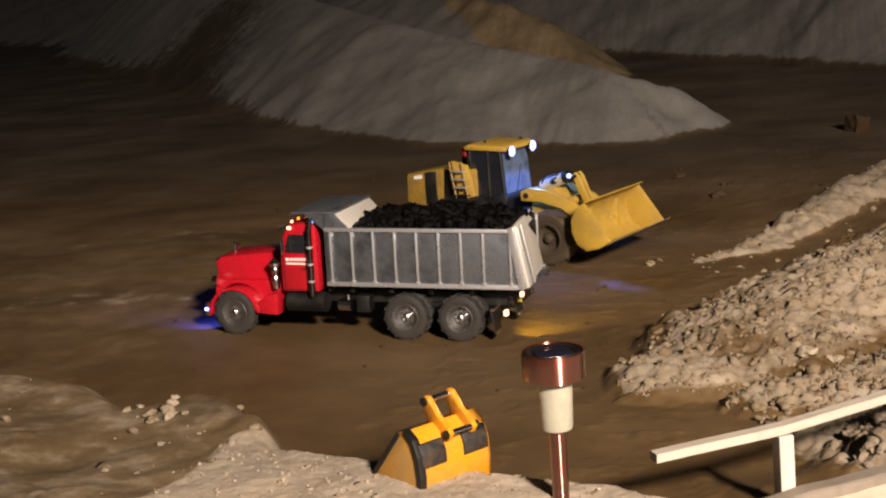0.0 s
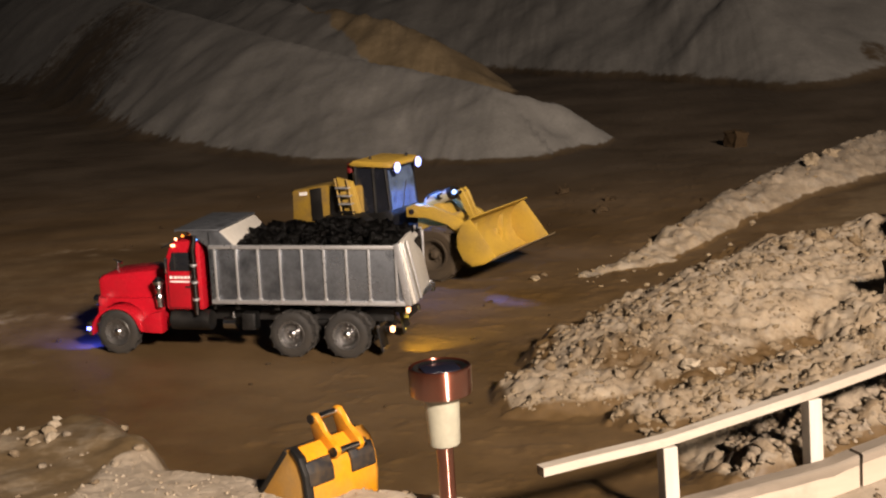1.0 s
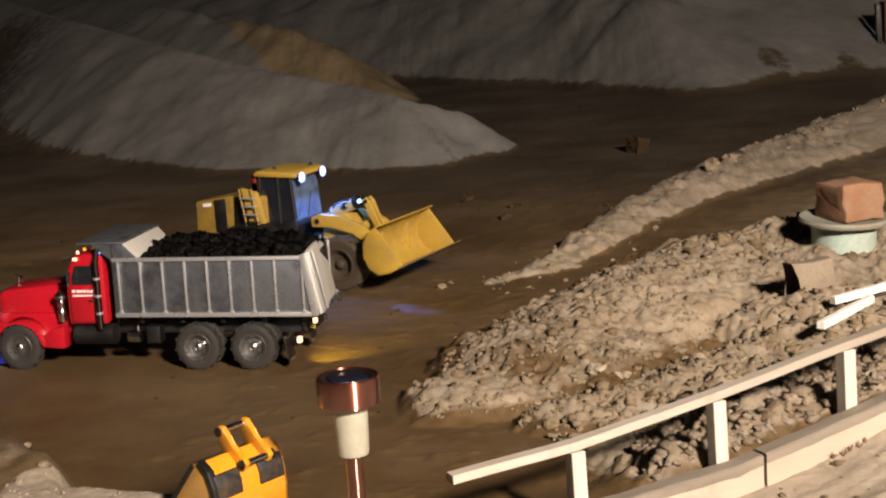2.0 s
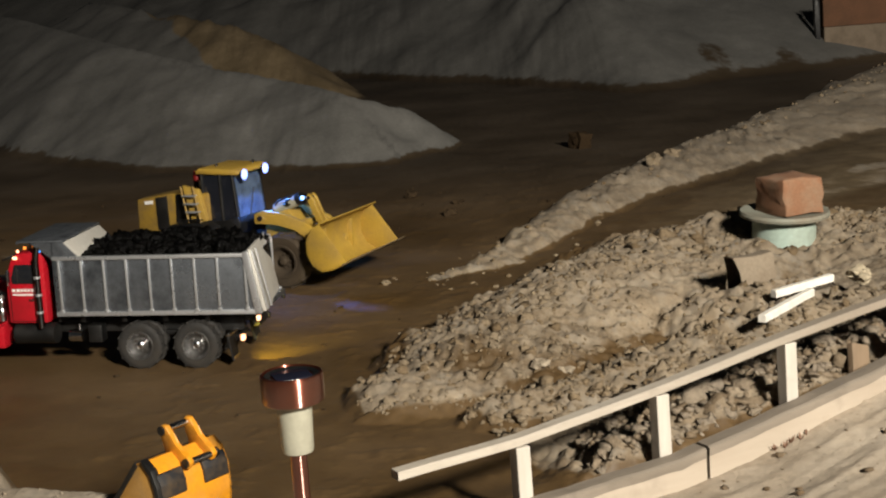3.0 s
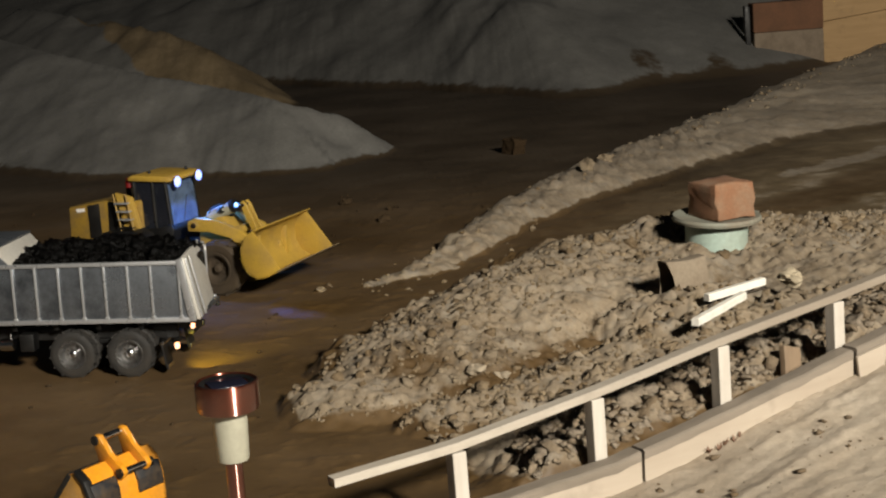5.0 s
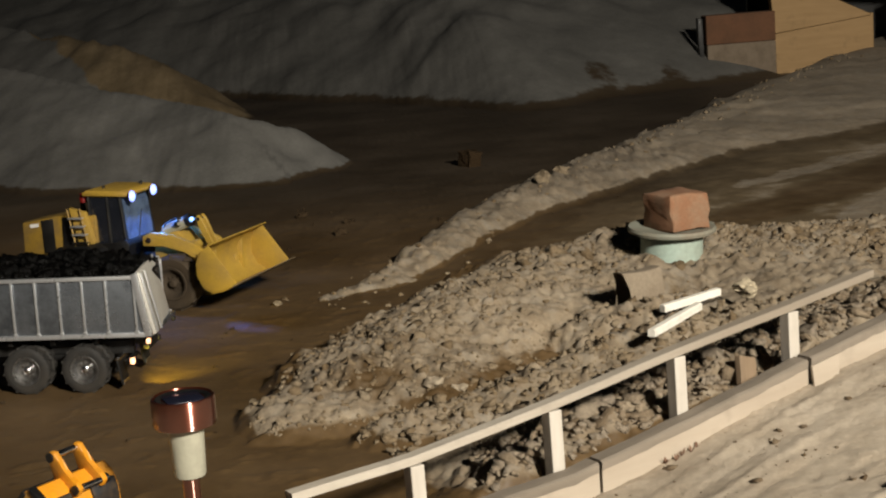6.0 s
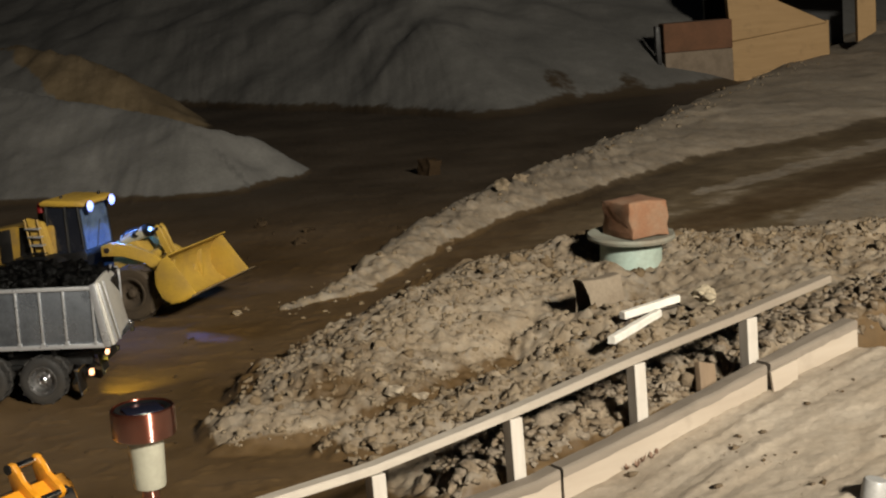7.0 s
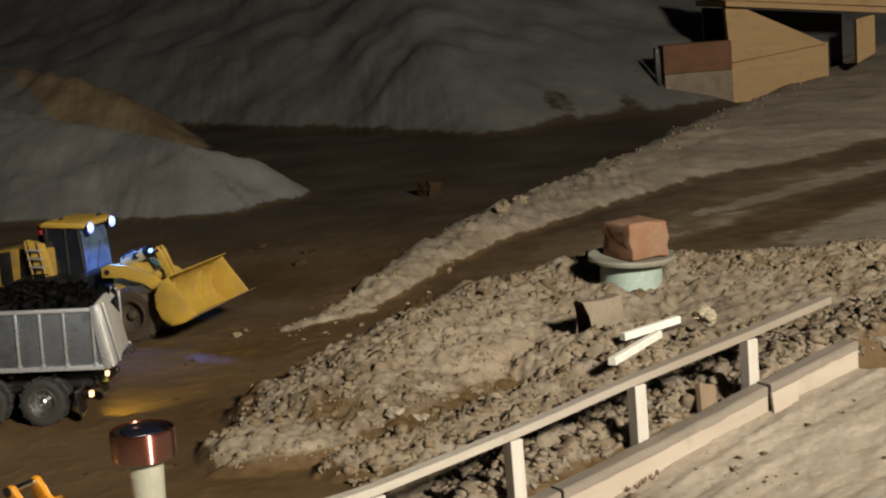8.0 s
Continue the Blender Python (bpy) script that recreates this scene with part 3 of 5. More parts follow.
def build_ground():
    xs, ys = graded(-60, -1.0, 1.05, 60, 0.0042), graded(-40, 1.55, 3.2, 60, 0.0040, 1.014, 3.0)
    gx, gy = np.meshgrid(xs, ys)
    z, grey, pale, tan, pool, sand, darker = land(gx.ravel(), gy.ravel())
    nx, ny = len(xs), len(ys)
    me = bpy.data.meshes.new("ground")
    co = np.stack([gx.ravel(), gy.ravel(), z], 1)
    i = (np.arange(ny - 1)[:, None] * nx + np.arange(nx - 1)[None, :]).ravel()
    quads = np.stack([i, i + 1, i + 1 + nx, i + nx], 1)
    me.vertices.add(len(co))
    me.vertices.foreach_set("co", co.ravel())
    me.loops.add(quads.size)
    me.loops.foreach_set("vertex_index", quads.ravel())
    me.polygons.add(len(quads))
    me.polygons.foreach_set("loop_start", np.arange(0, quads.size, 4))
    me.update(calc_edges=True)
    me.polygons.foreach_set("use_smooth", np.ones(len(quads), bool))
    layer = me.color_attributes.new("soil", "FLOAT_COLOR", "POINT")
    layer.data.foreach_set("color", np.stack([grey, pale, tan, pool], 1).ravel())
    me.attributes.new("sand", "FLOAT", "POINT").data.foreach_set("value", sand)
    me.attributes.new("darker", "FLOAT", "POINT").data.foreach_set("value", darker)
    me.materials.append(SOIL)
    return tagged(new("ground", me), "brown damp soil of a building site with heaps and tyre tracks", "ground", kind="structure")


ground = build_ground()

# emission that imitates the blue halo round the work lamps
LIGHT_HALO = glow("blue_halo", (0.04, 0.16, 1.0), 2.2)
FROST_WHITE = worn("white_plastic", (0.36, 0.36, 0.35), (0.28, 0.27, 0.25), 0.4, 0, 30, 0.4, 0.02)

# ---------------------------------------------------------------- dump truck


def tyre(bm, r, w, seg=36):
    """A tyre round the y axis with treads cut across its shoulders."""
    turn = Matrix.Rotation(radians(90), 4, "X")
    h = w / 2
    spun(bm, [(r * 0.60, -h * 0.9), (r * 0.72, -h), (r * 0.90, -h * 0.97), (r * 0.985, -h * 0.75), (r, -h * 0.4), (r, h * 0.4), (r * 0.985, h * 0.75),
              (r * 0.90, h * 0.97), (r * 0.72, h), (r * 0.60, h * 0.9), (r * 0.60, -h * 0.9)], seg, turn)
    return bm


def treads(bm, r, w, count):
    for k in range(count):
        a = 2 * math.pi * k / count
        m = Matrix.Rotation(a, 4, "Y") @ Matrix.Translation((r * 1.0, 0, 0)) @ Matrix.Rotation(radians(28 if k % 2 else -28), 4, "X")
        box(bm, (-r * 0.03, -w * 0.46, -r * 0.035), (r * 0.03, w * 0.46, r * 0.035), 0, m)
    return bm


def wheel(parent, place, r, w, outward, name="wheel", dish=0.3, rim=RIM, tread_count=28, rubber=RUBBER, cap=CHROME):
    """A wheel with its outer face towards outward (+1 or -1 along y)."""
    hub = part(name, tyre(B(), r, w), rubber, parent, "dusty black rubber tyre on a metal rim")
    hub.matrix_basis = Matrix.Translation(place) @ Matrix.Rotation(0 if outward > 0 else math.pi, 4, "Z")
    part("tread", treads(B(), r, w, tread_count), rubber, hub, smooth=False)
    turn = Matrix.Rotation(radians(-90), 4, "X")
    h = w / 2
    bm = spun(B(), [(0, h * (1 - 2 * dish)), (r * 0.30, h * (1 - 2 * dish)), (r * 0.40, h * (1 - 1.7 * dish)), (r * 0.52, h * 0.95), (r * 0.60, h * 1.02), (r * 0.62, h * 0.95),
                    (r * 0.62, -h * 0.9), (0, -h * 0.9)], 32, turn)
    part("rim", bm, rim, hub, "scuffed bright metal rim")
    part("hub_cap", spun(B(), [(r * 0.17, h * (1 - 2 * dish)), (r * 0.16, h * (1.05 - dish)), (r * 0.10, h * (1.2 - dish)), (0, h * (1.22 - dish))], 16, turn), cap, hub, "bright hub cap" if cap is CHROME else "")
    for k in range(8):
        a = 2 * math.pi * k / 8
        y = h * (1 - 2 * dish)
        part("wheel_nut", rod(B(), (r * 0.245 * math.cos(a), y, r * 0.245 * math.sin(a)), (r * 0.245 * math.cos(a), y + 0.003, r * 0.245 * math.sin(a)), r * 0.035, 6), cap, hub)
    return hub


def clod(rng, r, seg=1, squash=0.8, grit=None):
    """An uneven lump."""
    bm = B()
    bmesh.ops.create_icosphere(bm, subdivisions=seg, radius=1)
    off = Vector((rng.random(), rng.random(), rng.random())) * 50
    # broken faces
    for _ in range(9):
        n = Vector((rng.gauss(0, 1), rng.gauss(0, 1), rng.gauss(0, 1))).normalized()
        d = rng.uniform(0.45, 0.8)
        for v in bm.verts:
            over = v.co.dot(n) - d
            if over > 0:
                v.co -= n * over
    for v in bm.verts:
        v.co *= 1.25 * r * (1 + 0.5 * noise.noise(v.co * 1.3 + off) + 0.4 * noise.noise(v.co * 2.6 + off) + (grit or (0.35 if seg < 2 else 0.7)) * noise.noise(v.co * 5 + off))
        v.co.z *= squash
    return bm


def lump_mesh(name, places, sizes, material, seed, variants=5, seg=1, squash=0.75):
    """Many lumps joined into one mesh."""
    rng = random.Random(seed)
    shapes = []
    for _ in range(variants):
        bm = clod(rng, 1.0, seg, squash)
        bm.verts.index_update()
        shapes.append((np.array([v.co[:] for v in bm.verts]), np.array([[v.index for v in f.verts] for f in bm.faces])))
        bm.free()
    cos, faces, base = [], [], 0
    gen = np.random.default_rng(seed)
    for p, s in zip(places, sizes):
        v, f = shapes[gen.integers(variants)]
        a, b = gen.uniform(0, 6.28), gen.uniform(-0.6, 0.6)
        ca, sa, cb, sb = math.cos(a), math.sin(a), math.cos(b), math.sin(b)
        m = np.array([[ca, -sa, 0], [sa, ca, 0], [0, 0, 1]]) @ np.array([[1, 0, 0], [0, cb, -sb], [0, sb, cb]])
        cos.append((v * gen.uniform(0.8, 1.25, 3)) @ m.T * s + p)
        faces.append(f + base)
        base += len(v)
    cos, faces = np.concatenate(cos), np.concatenate(faces)
    me = bpy.data.meshes.new(name)
    me.vertices.add(len(cos))
    me.vertices.foreach_set("co", cos.ravel())
    me.loops.add(faces.size)
    me.loops.foreach_set("vertex_index", faces.ravel())
    me.polygons.add(len(faces))
    me.polygons.foreach_set("loop_start", np.arange(0, faces.size, 3))
    me.update(calc_edges=True)
    me.materials.append(material)
    return me


def build_truck():
    t = thing("dump_truck", pose(-0.4465, 2.7530, 0.0, 0, -1.2, 170.5) @ Matrix.Diagonal((0.966, 1.02, 1.0, 1)), "red model dump truck with ribbed aluminium body on damp soil", "dump truck")
    W = 0.086
    # chassis
    for s in (1, -1):
        part("frame_rail", box(B(), (-0.080, s * 0.034 - 0.005, 0.058), (0.50, s * 0.034 + 0.005, 0.082), 0.001), BLACK, t, "black steel frame rail")
    # black sheet added between cab and body as the gap's shade
    part("gap_shade", box(B(), (0.2645, -0.070, 0.084), (0.2695, 0.070, 0.205), 0.001), BLACK, t, "black sheet for the shade behind the cab")
    for x in (-0.10, 0.055, 0.20, 0.33):
        part("cross_member", box(B(), (x - 0.006, -0.03, 0.062), (x + 0.006, 0.03, 0.078), 0.001), BLACK, t)
    for x in (0.0, 0.108, 0.465):
        part("axle", rod(B(), (x, -0.07, 0.043), (x, 0.07, 0.043), 0.008, 12), BLACK, t)
    part("drive_shaft", rod(B(), (0.0, 0, 0.048), (0.33, 0, 0.06), 0.006, 10), BLACK, t)
    for s in (1, -1):
        part("leaf_spring", box(B(), (-0.01, s * 0.045 - 0.006, 0.052), (0.118, s * 0.045 + 0.006, 0.062), 0.002), BLACK, t)
        wheel(t, (0.465, s * 0.076, 0.0425), 0.0425, 0.027, s, "front_wheel", 0.12)
        for x in (0.0, 0.108):
            wheel(t, (x, s * 0.076, 0.0425), 0.0425, 0.026, s, "rear_wheel", 0.42)
            wheel(t, (x, s * 0.047, 0.0425), 0.0425, 0.026, s, "inner_rear_wheel", 0.42)
    # bonnet, grille, wings
    bm = B()
    prism(bm, [(0.345, 0.072), (0.518, 0.076), (0.520, 0.134), (0.508, 0.142), (0.345, 0.158)], -0.047, 0.047, 0.006)
    part("bonnet", bm, RED, t, "glossy red bonnet")
    part("grille", box(B(), (0.517, -0.038, 0.072), (0.5235, 0.038, 0.137), 0.003), CHROME, t, "chrome radiator grille")
    for k in range(9):
        y = -0.032 + 0.008 * k
        part("grille_bar", box(B(), (0.5225, y - 0.001, 0.076), (0.525, y + 0.001, 0.132)), BLACK, t)
    part("bonnet_ornament", rod(rod(B(), (0.500, 0, 0.140), (0.498, 0, 0.160), 0.0035, 8, 0.002), (0.490, 0, 0.156), (0.508, 0, 0.162), 0.0032, 8, 0.001), CHROME, t, "small chrome bonnet ornament")
    for s in (1, -1):
        arc = [(0.465 + 0.055 * math.cos(a), 0.041 + 0.050 * math.sin(a)) for a in np.linspace(radians(-8), radians(178), 15)]
        inner = [(0.465 + 0.0475 * math.cos(a), 0.043 + 0.0455 * math.sin(a)) for a in np.linspace(radians(178), radians(-4), 15)]
        y0, y1 = sorted((s * 0.046, s * 0.089))
        part("wing", prism(B(), arc + inner, y0, y1, 0.0015), RED, t, "rounded red front wing")
        y0, y1 = sorted((s * 0.044, s * 0.060))
        fill = [(0.372, 0.045), (0.412, 0.045)] + [(0.465 + 0.053 * math.cos(a), 0.045 + 0.050 * math.sin(a)) for a in np.linspace(radians(175), radians(5), 12)] + [(0.516, 0.10), (0.372, 0.10)]
        part("wing_panel", prism(B(), fill, y0, y1, 0.001), RED, t)
        y0, y1 = sorted((s * 0.058, s * 0.087))
        part("running_board", prism(B(), [(0.372, 0.040), (0.410, 0.042), (0.414, 0.060), (0.400, 0.075), (0.372, 0.082)], y0, y1, 0.002), RED, t)
        part("air_cleaner", spun(B(), [(0, 0.088), (0.0070, 0.088), (0.0075, 0.098), (0.0085, 0.100), (0.0085, 0.108), (0.0070, 0.110), (0.0070, 0.118), (0.0085, 0.120), (0.0085, 0.126), (0.0070, 0.128), (0.0120, 0.131), (0.0125, 0.137), (0.004, 0.144), (0, 0.144)], 18,
                                Matrix.Translation((0.380, s * 0.068, 0))), CHROME, t, "chrome air cleaner")
        part("headlight", rod(B(), (0.508, s * 0.062, 0.098), (0.519, s * 0.062, 0.098), 0.010, 16), CHROME, t)
        if s > 0:
            part("bumper_light", box(B(), (0.529, s * 0.076 - 0.004, 0.044), (0.5325, s * 0.076 + 0.004, 0.051), 0.001), LIGHT_BLUE, t, "lit blue bumper light")
            part("bumper_side_light", box(B(), (0.521, s * 0.0893 - 0.001, 0.046), (0.528, s * 0.0893 + 0.001, 0.051)), LIGHT_BLUE, t, "lit blue side light")
        # stacks
        x, y = 0.2955, s * 0.086
        bm = rod(B(), (x, y, 0.078), (x, y, 0.205), 0.0058, 16)
        rod(bm, (x, y, 0.195), (x - 0.005, y, 0.226), 0.0050, 14)
        part("exhaust_pipe", bm, DARK_CHROME, t, "tall chrome exhaust pipe")
        for k in range(3):
            part("clamp_ring", rod(B(), (x, y, 0.105 + 0.032 * k), (x, y, 0.109 + 0.032 * k), 0.0068, 16), ALU_TRIM, t)
        part("mirror_arm", rod(B(), (0.352, s * 0.079, 0.178), (0.350, s * 0.094, 0.180), 0.0015, 6), BLACK, t)
        part("mirror", box(B(), (0.347, s * 0.094 - 0.005, 0.158), (0.350, s * 0.094 + 0.005, 0.186), 0.001), CHROME, t)
    part("front_bumper", prism(B(), [(0.520, 0.034), (0.528, 0.036), (0.530, 0.060), (0.520, 0.062)], -0.088, 0.088, 0.002), CHROME, t, "chrome front bumper")
    # cab
    bm = B()
    prism(bm, [(0.284, 0.084), (0.362, 0.084), (0.362, 0.170), (0.347, 0.205), (0.338, 0.213), (0.291, 0.216), (0.284, 0.208)], -0.079, 0.079, 0.005)
    cab = part("cab", bm, RED, t, "glossy red cab with dark windows")
    for s in (1, -1):
        y0, y1 = sorted((s * 0.0785, s * 0.0805))
        part("side_window", prism(B(), [(0.303, 0.158), (0.349, 0.158), (0.349, 0.170), (0.341, 0.193), (0.303, 0.193)], y0, y1, 0.0006), GLASS, cab, "dark side window")
        part("vent_window_bar", box(B(), (0.336, y0, 0.158), (0.338, y1 + 0.0006 if s > 0 else y1, 0.193)), BLACK, cab)
        y0, y1 = sorted((s * 0.0788, s * 0.0800))
        bm = B()
        for a, b in (((0.300, 0.088), (0.301, 0.200)), ((0.354, 0.088), (0.355, 0.170)), ((0.300, 0.088), (0.355, 0.089))):
            box(bm, (a[0], y0, a[1]), (b[0], y1, b[1]))
        part("door_seam", bm, BLACK, cab, smooth=False)
        part("door_handle", box(B(), (0.307, s * 0.0812 - 0.0012, 0.127), (0.318, s * 0.0812 + 0.0012, 0.130), 0.0005), CHROME, cab)
        y0, y1 = sorted((s * 0.079, s * 0.0802))
        # two lines of lettering too small to read
        for k, (a, b) in enumerate(((0.350, 0.344), (0.341, 0.335), (0.333, 0.329), (0.327, 0.322), (0.320, 0.315), (0.313, 0.308))):
            part("lettering", box(B(), (b, y0, 0.1435), (a, y1, 0.1485)), WHITE_MARK, cab, "white lettering", smooth=False)
        part("lettering_line", box(B(), (0.309, y0, 0.1365), (0.349, y1, 0.1395)), WHITE_MARK, cab, "line of small white lettering", smooth=False)
    tilt = Matrix.Translation((0.3555, 0, 0.189)) @ Matrix.Rotation(radians(-23), 4, "Y")
    for s in (1, -1):
        part("windscreen", box(B(), (-0.001, min(s * 0.005, s * 0.068), -0.013), (0.0015, max(s * 0.005, s * 0.068), 0.013), 0.0005, tilt), GLASS, cab, "dark split windscreen")
    part("sun_visor", prism(B(), [(0.344, 0.206), (0.366, 0.199), (0.366, 0.202), (0.346, 0.210)], -0.074, 0.074, 0.0006), BLACK, cab)
    for k in range(5):
        y = -0.060 + 0.030 * k
        part("roof_marker", spun(B(), [(0, 0.217), (0.0018, 0.2165), (0.0028, 0.2145), (0.0028, 0.212)], 10, Matrix.Translation((0.341, y, 0))), LIGHT_ORANGE, cab, "lit orange roof marker")
    part("cab_side_lamp", box(B(), (0.333, 0.0795, 0.203), (0.342, 0.0835, 0.2085), 0.001), LIGHT_AMBER, cab, "lit amber cab lamp")
    for s in (1, -1):
        part("air_horn", rod(B(), (0.298, s * 0.03, 0.221), (0.330, s * 0.03, 0.222), 0.002, 10, 0.005), CHROME, cab)
        part("fuel_tank", rod(B(), (0.276, s * 0.064, 0.063), (0.355, s * 0.064, 0.063), 0.019, 20), BLACK, t, "black fuel tank")
        bm = rod(B(), (0.225, s * 0.064, 0.058), (0.250, s * 0.064, 0.058), 0.011, 16)
        rod(bm, (0.231, s * 0.064, 0.050), (0.231, s * 0.064, 0.078), 0.003, 8)
        part("air_tank", bm, CHROME, t, "small chrome air tank")
        part("battery_box", box(B(), (0.185, s * 0.06 - 0.013, 0.046), (0.212, s * 0.06 + 0.013, 0.078), 0.002), BLACK, t)
    # dump body: floor, sides with ribs, canopy, tailgate
    body = part("dump_body", box(B(), (-0.128, -W + 0.004, 0.098), (0.262, W - 0.004, 0.106), 0.001), ALU, t, "dull ribbed aluminium dump body")
    for x in (-0.02, 0.06, 0.14, 0.22):
        part("body_bearer", box(B(), (x - 0.005, -0.07, 0.084), (x + 0.005, 0.07, 0.098), 0.001), BLACK, body)
    for s in (1, -1):
        y0, y1 = sorted((s * W, s * (W - 0.0035)))
        part("side_panel", prism(B(), [(-0.121, 0.104), (0.262, 0.104), (0.262, 0.206), (-0.104, 0.206)], y0, y1, 0.0006), ALU, body, "dull grey aluminium side")
        y0, y1 = sorted((s * (W + 0.004), s * (W - 0.004)))
        part("top_rail", box(B(), (-0.104, y0, 0.201), (0.262, y1, 0.208), 0.001), ALU_TRIM, body)
        part("bottom_rail", box(B(), (-0.120, y0, 0.099), (0.262, y1, 0.107), 0.001), ALU_TRIM, body)
        y0, y1 = sorted((s * W, s * (W + 0.0035)))
        for k in range(9):
            x = 0.2505 - 0.0433 * k if k < 8 else -0.1046
            part("rib", box(B(), (x - 0.0022, y0, 0.106), (x + 0.0022, y1, 0.202), 0.0006), ALU_TRIM, body)
            part("rib_foot", box(B(), (x - 0.004, y0, 0.105), (x + 0.004, y1 + (0.001 if s > 0 else 0), 0.111), 0.001), ALU_TRIM, body)
        y0, y1 = sorted((s * W, s * (W - 0.003)))
        part("gusset", prism(B(), [(0.304, 0.2335), (0.264, 0.204), (0.212, 0.206), (0.240, 0.2335)], y0, y1, 0.0004), ALU, body)
        part("corner_post", prism(B(), [(-0.100, 0.209), (-0.112, 0.213), (-0.131, 0.100), (-0.118, 0.100)], min(s * (W + 0.004), s * (W - 0.006)), max(s * (W + 0.004), s * (W - 0.006)), 0.001), ALU_TRIM, body)
    part("front_wall", box(B(), (0.258, -W, 0.104), (0.263, W, 0.233), 0.0006), ALU, body)
    part("headboard", prism(B(), [(0.2375, 0.2335), (0.2415, 0.2335), (0.2125, 0.204), (0.2085, 0.204)], -W + 0.003, W - 0.003, 0.0004), ALU_LIT, body, "pale slanting headboard")
    bm = prism(B(), [(0.238, 0.2335), (0.324, 0.2345), (0.327, 0.2315), (0.330, 0.2325), (0.328, 0.2375), (0.238, 0.2375)], -W - 0.002, W + 0.002, 0.0005)
    part("cab_shield", bm, ALU, body, "dull aluminium cab shield")
    part("roof_lamp", spun(B(), [(0, 0.007), (0.003, 0.006), (0.004, 0), (0, 0)], 10, Matrix.Translation((0.290, 0.074, 0.2155))), LIGHT_COOL, cab, "lit white marker lamp")
    gate = part("tailgate", prism(B(), [(-0.108, 0.212), (-0.114, 0.213), (-0.138, 0.102), (-0.131, 0.100)], -W + 0.007, W - 0.007, 0.001), ALU_LIT, body, "brightly lit aluminium tailgate")
    for y in (0.074, 0.050):
        part("gate_rib", prism(B(), [(-0.114, 0.210), (-0.1175, 0.209), (-0.1405, 0.105), (-0.137, 0.104)], y - 0.002, y + 0.002, 0.0006), ALU_TRIM, gate)
    # the gate hangs slightly askew
    for o in body.children:
        if o.name.startswith(("tailgate", "corner_post", "side_panel")):
            for v in o.data.vertices:
                if v.co.x < -0.09:
                    v.co.x += 0.020 * (W - v.co.y) / (2 * W)
    # lamps and flaps behind
    for s in (1, -1):
        part("body_tail_lamp", box(B(), (-0.126, s * 0.083 - 0.004, 0.0865), (-0.119, s * 0.083 + 0.005, 0.0955), 0.0015), LIGHT_AMBER if s > 0 else BLACK, t, "amber tail lamp" if s > 0 else "unlit tail lamp")
        part("tail_lamp", box(B(), (-0.094, s * 0.082 - 0.005, 0.050), (-0.086, s * 0.082 + 0.006, 0.061), 0.002), LIGHT_AMBER if s > 0 else BLACK, t, "lit amber tail lamp" if s > 0 else "unlit tail lamp")
        part("lamp_bracket", box(B(), (-0.086, min(s * 0.034, s * 0.086), 0.055), (-0.081, max(s * 0.034, s * 0.086), 0.062), 0.001), BLACK, t)
        part("mud_flap", prism(B(), [(-0.060, 0.060), (-0.063, 0.060), (-0.071, 0.014), (-0.068, 0.013)], min(s * 0.05, s * 0.088), max(s * 0.05, s * 0.088), 0.0006), BLACK, t, "black mud flap")
        part("flap_hanger", box(B(), (-0.067, min(s * 0.034, s * 0.089), 0.058), (-0.060, max(s * 0.034, s * 0.089), 0.064), 0.001), CHROME, t)
        part("flap_weight", box(B(), (-0.0725, min(s * 0.055, s * 0.087), 0.014), (-0.0705, max(s * 0.055, s * 0.087), 0.022), 0.0005), CHROME, t)
    m = t.matrix_world
    # the load is a heap of its own
    gen = np.random.default_rng(5)
    n = 620
    lx, ly = gen.uniform(-0.095, 0.205, n), gen.uniform(-0.076, 0.076, n)
    top = 0.199 + 0.028 * np.clip(1 - (ly / 0.085) ** 2, 0, 1) * np.clip(1 - ((lx - 0.06) / 0.20) ** 2, 0, 1)
    top = top + 0.010 * np.array([noise.noise((a * 45, b * 45, 2.0)) for a, b in zip(lx, ly)])
    places = [m @ Vector((a, b, c)) for a, b, c in zip(lx, ly, top)]
    sizes = 0.0030 + 0.0095 * gen.uniform(0, 1, n) ** 2.0
    load = new("soil_load", lump_mesh("soil_load", np.array([p[:] for p in places]), sizes, LOAD, 8, seg=2, squash=0.9))
    tagged(load, "heap of dark lumpy soil filling the dump body", "soil", kind="stuff")
    bm = B()
    nx, ny = 24, 12
    grid = [[bm.verts.new(m @ Vector((-0.105 + 0.325 * i / nx, -0.080 + 0.160 * j / ny,
             0.194 + 0.026 * (1 - (2 * j / ny - 1) ** 2) * (1 - ((2 * i / nx - 1) ** 2)) + 0.004 * noise.noise((i * 0.9, j * 0.9, 3))))) for j in range(ny + 1)] for i in range(nx + 1)]
    for i in range(nx):
        for j in range(ny):
            bm.faces.new((grid[i][j], grid[i + 1][j], grid[i + 1][j + 1], grid[i][j + 1]))
    rim_low = [[bm.verts.new(v.co - Vector((0, 0, 0.085))) for v in row] for row in (grid[0], grid[-1])]
    for row, low in zip((grid[0], grid[-1]), rim_low):
        for j in range(ny):
            bm.faces.new((row[j], row[j + 1], low[j + 1], low[j]))
    part("heap_core", bm, LOAD, load)
    # light of its own lamps
    lamp("bumper_glow", "SPOT", m @ Vector((0.536, 0.070, 0.047)), 2.4, (0.03, 0.06, 1.0), 0.003, aim=m @ Vector((0.61, -0.05, 0.0)), cone=120, blend=0.8)
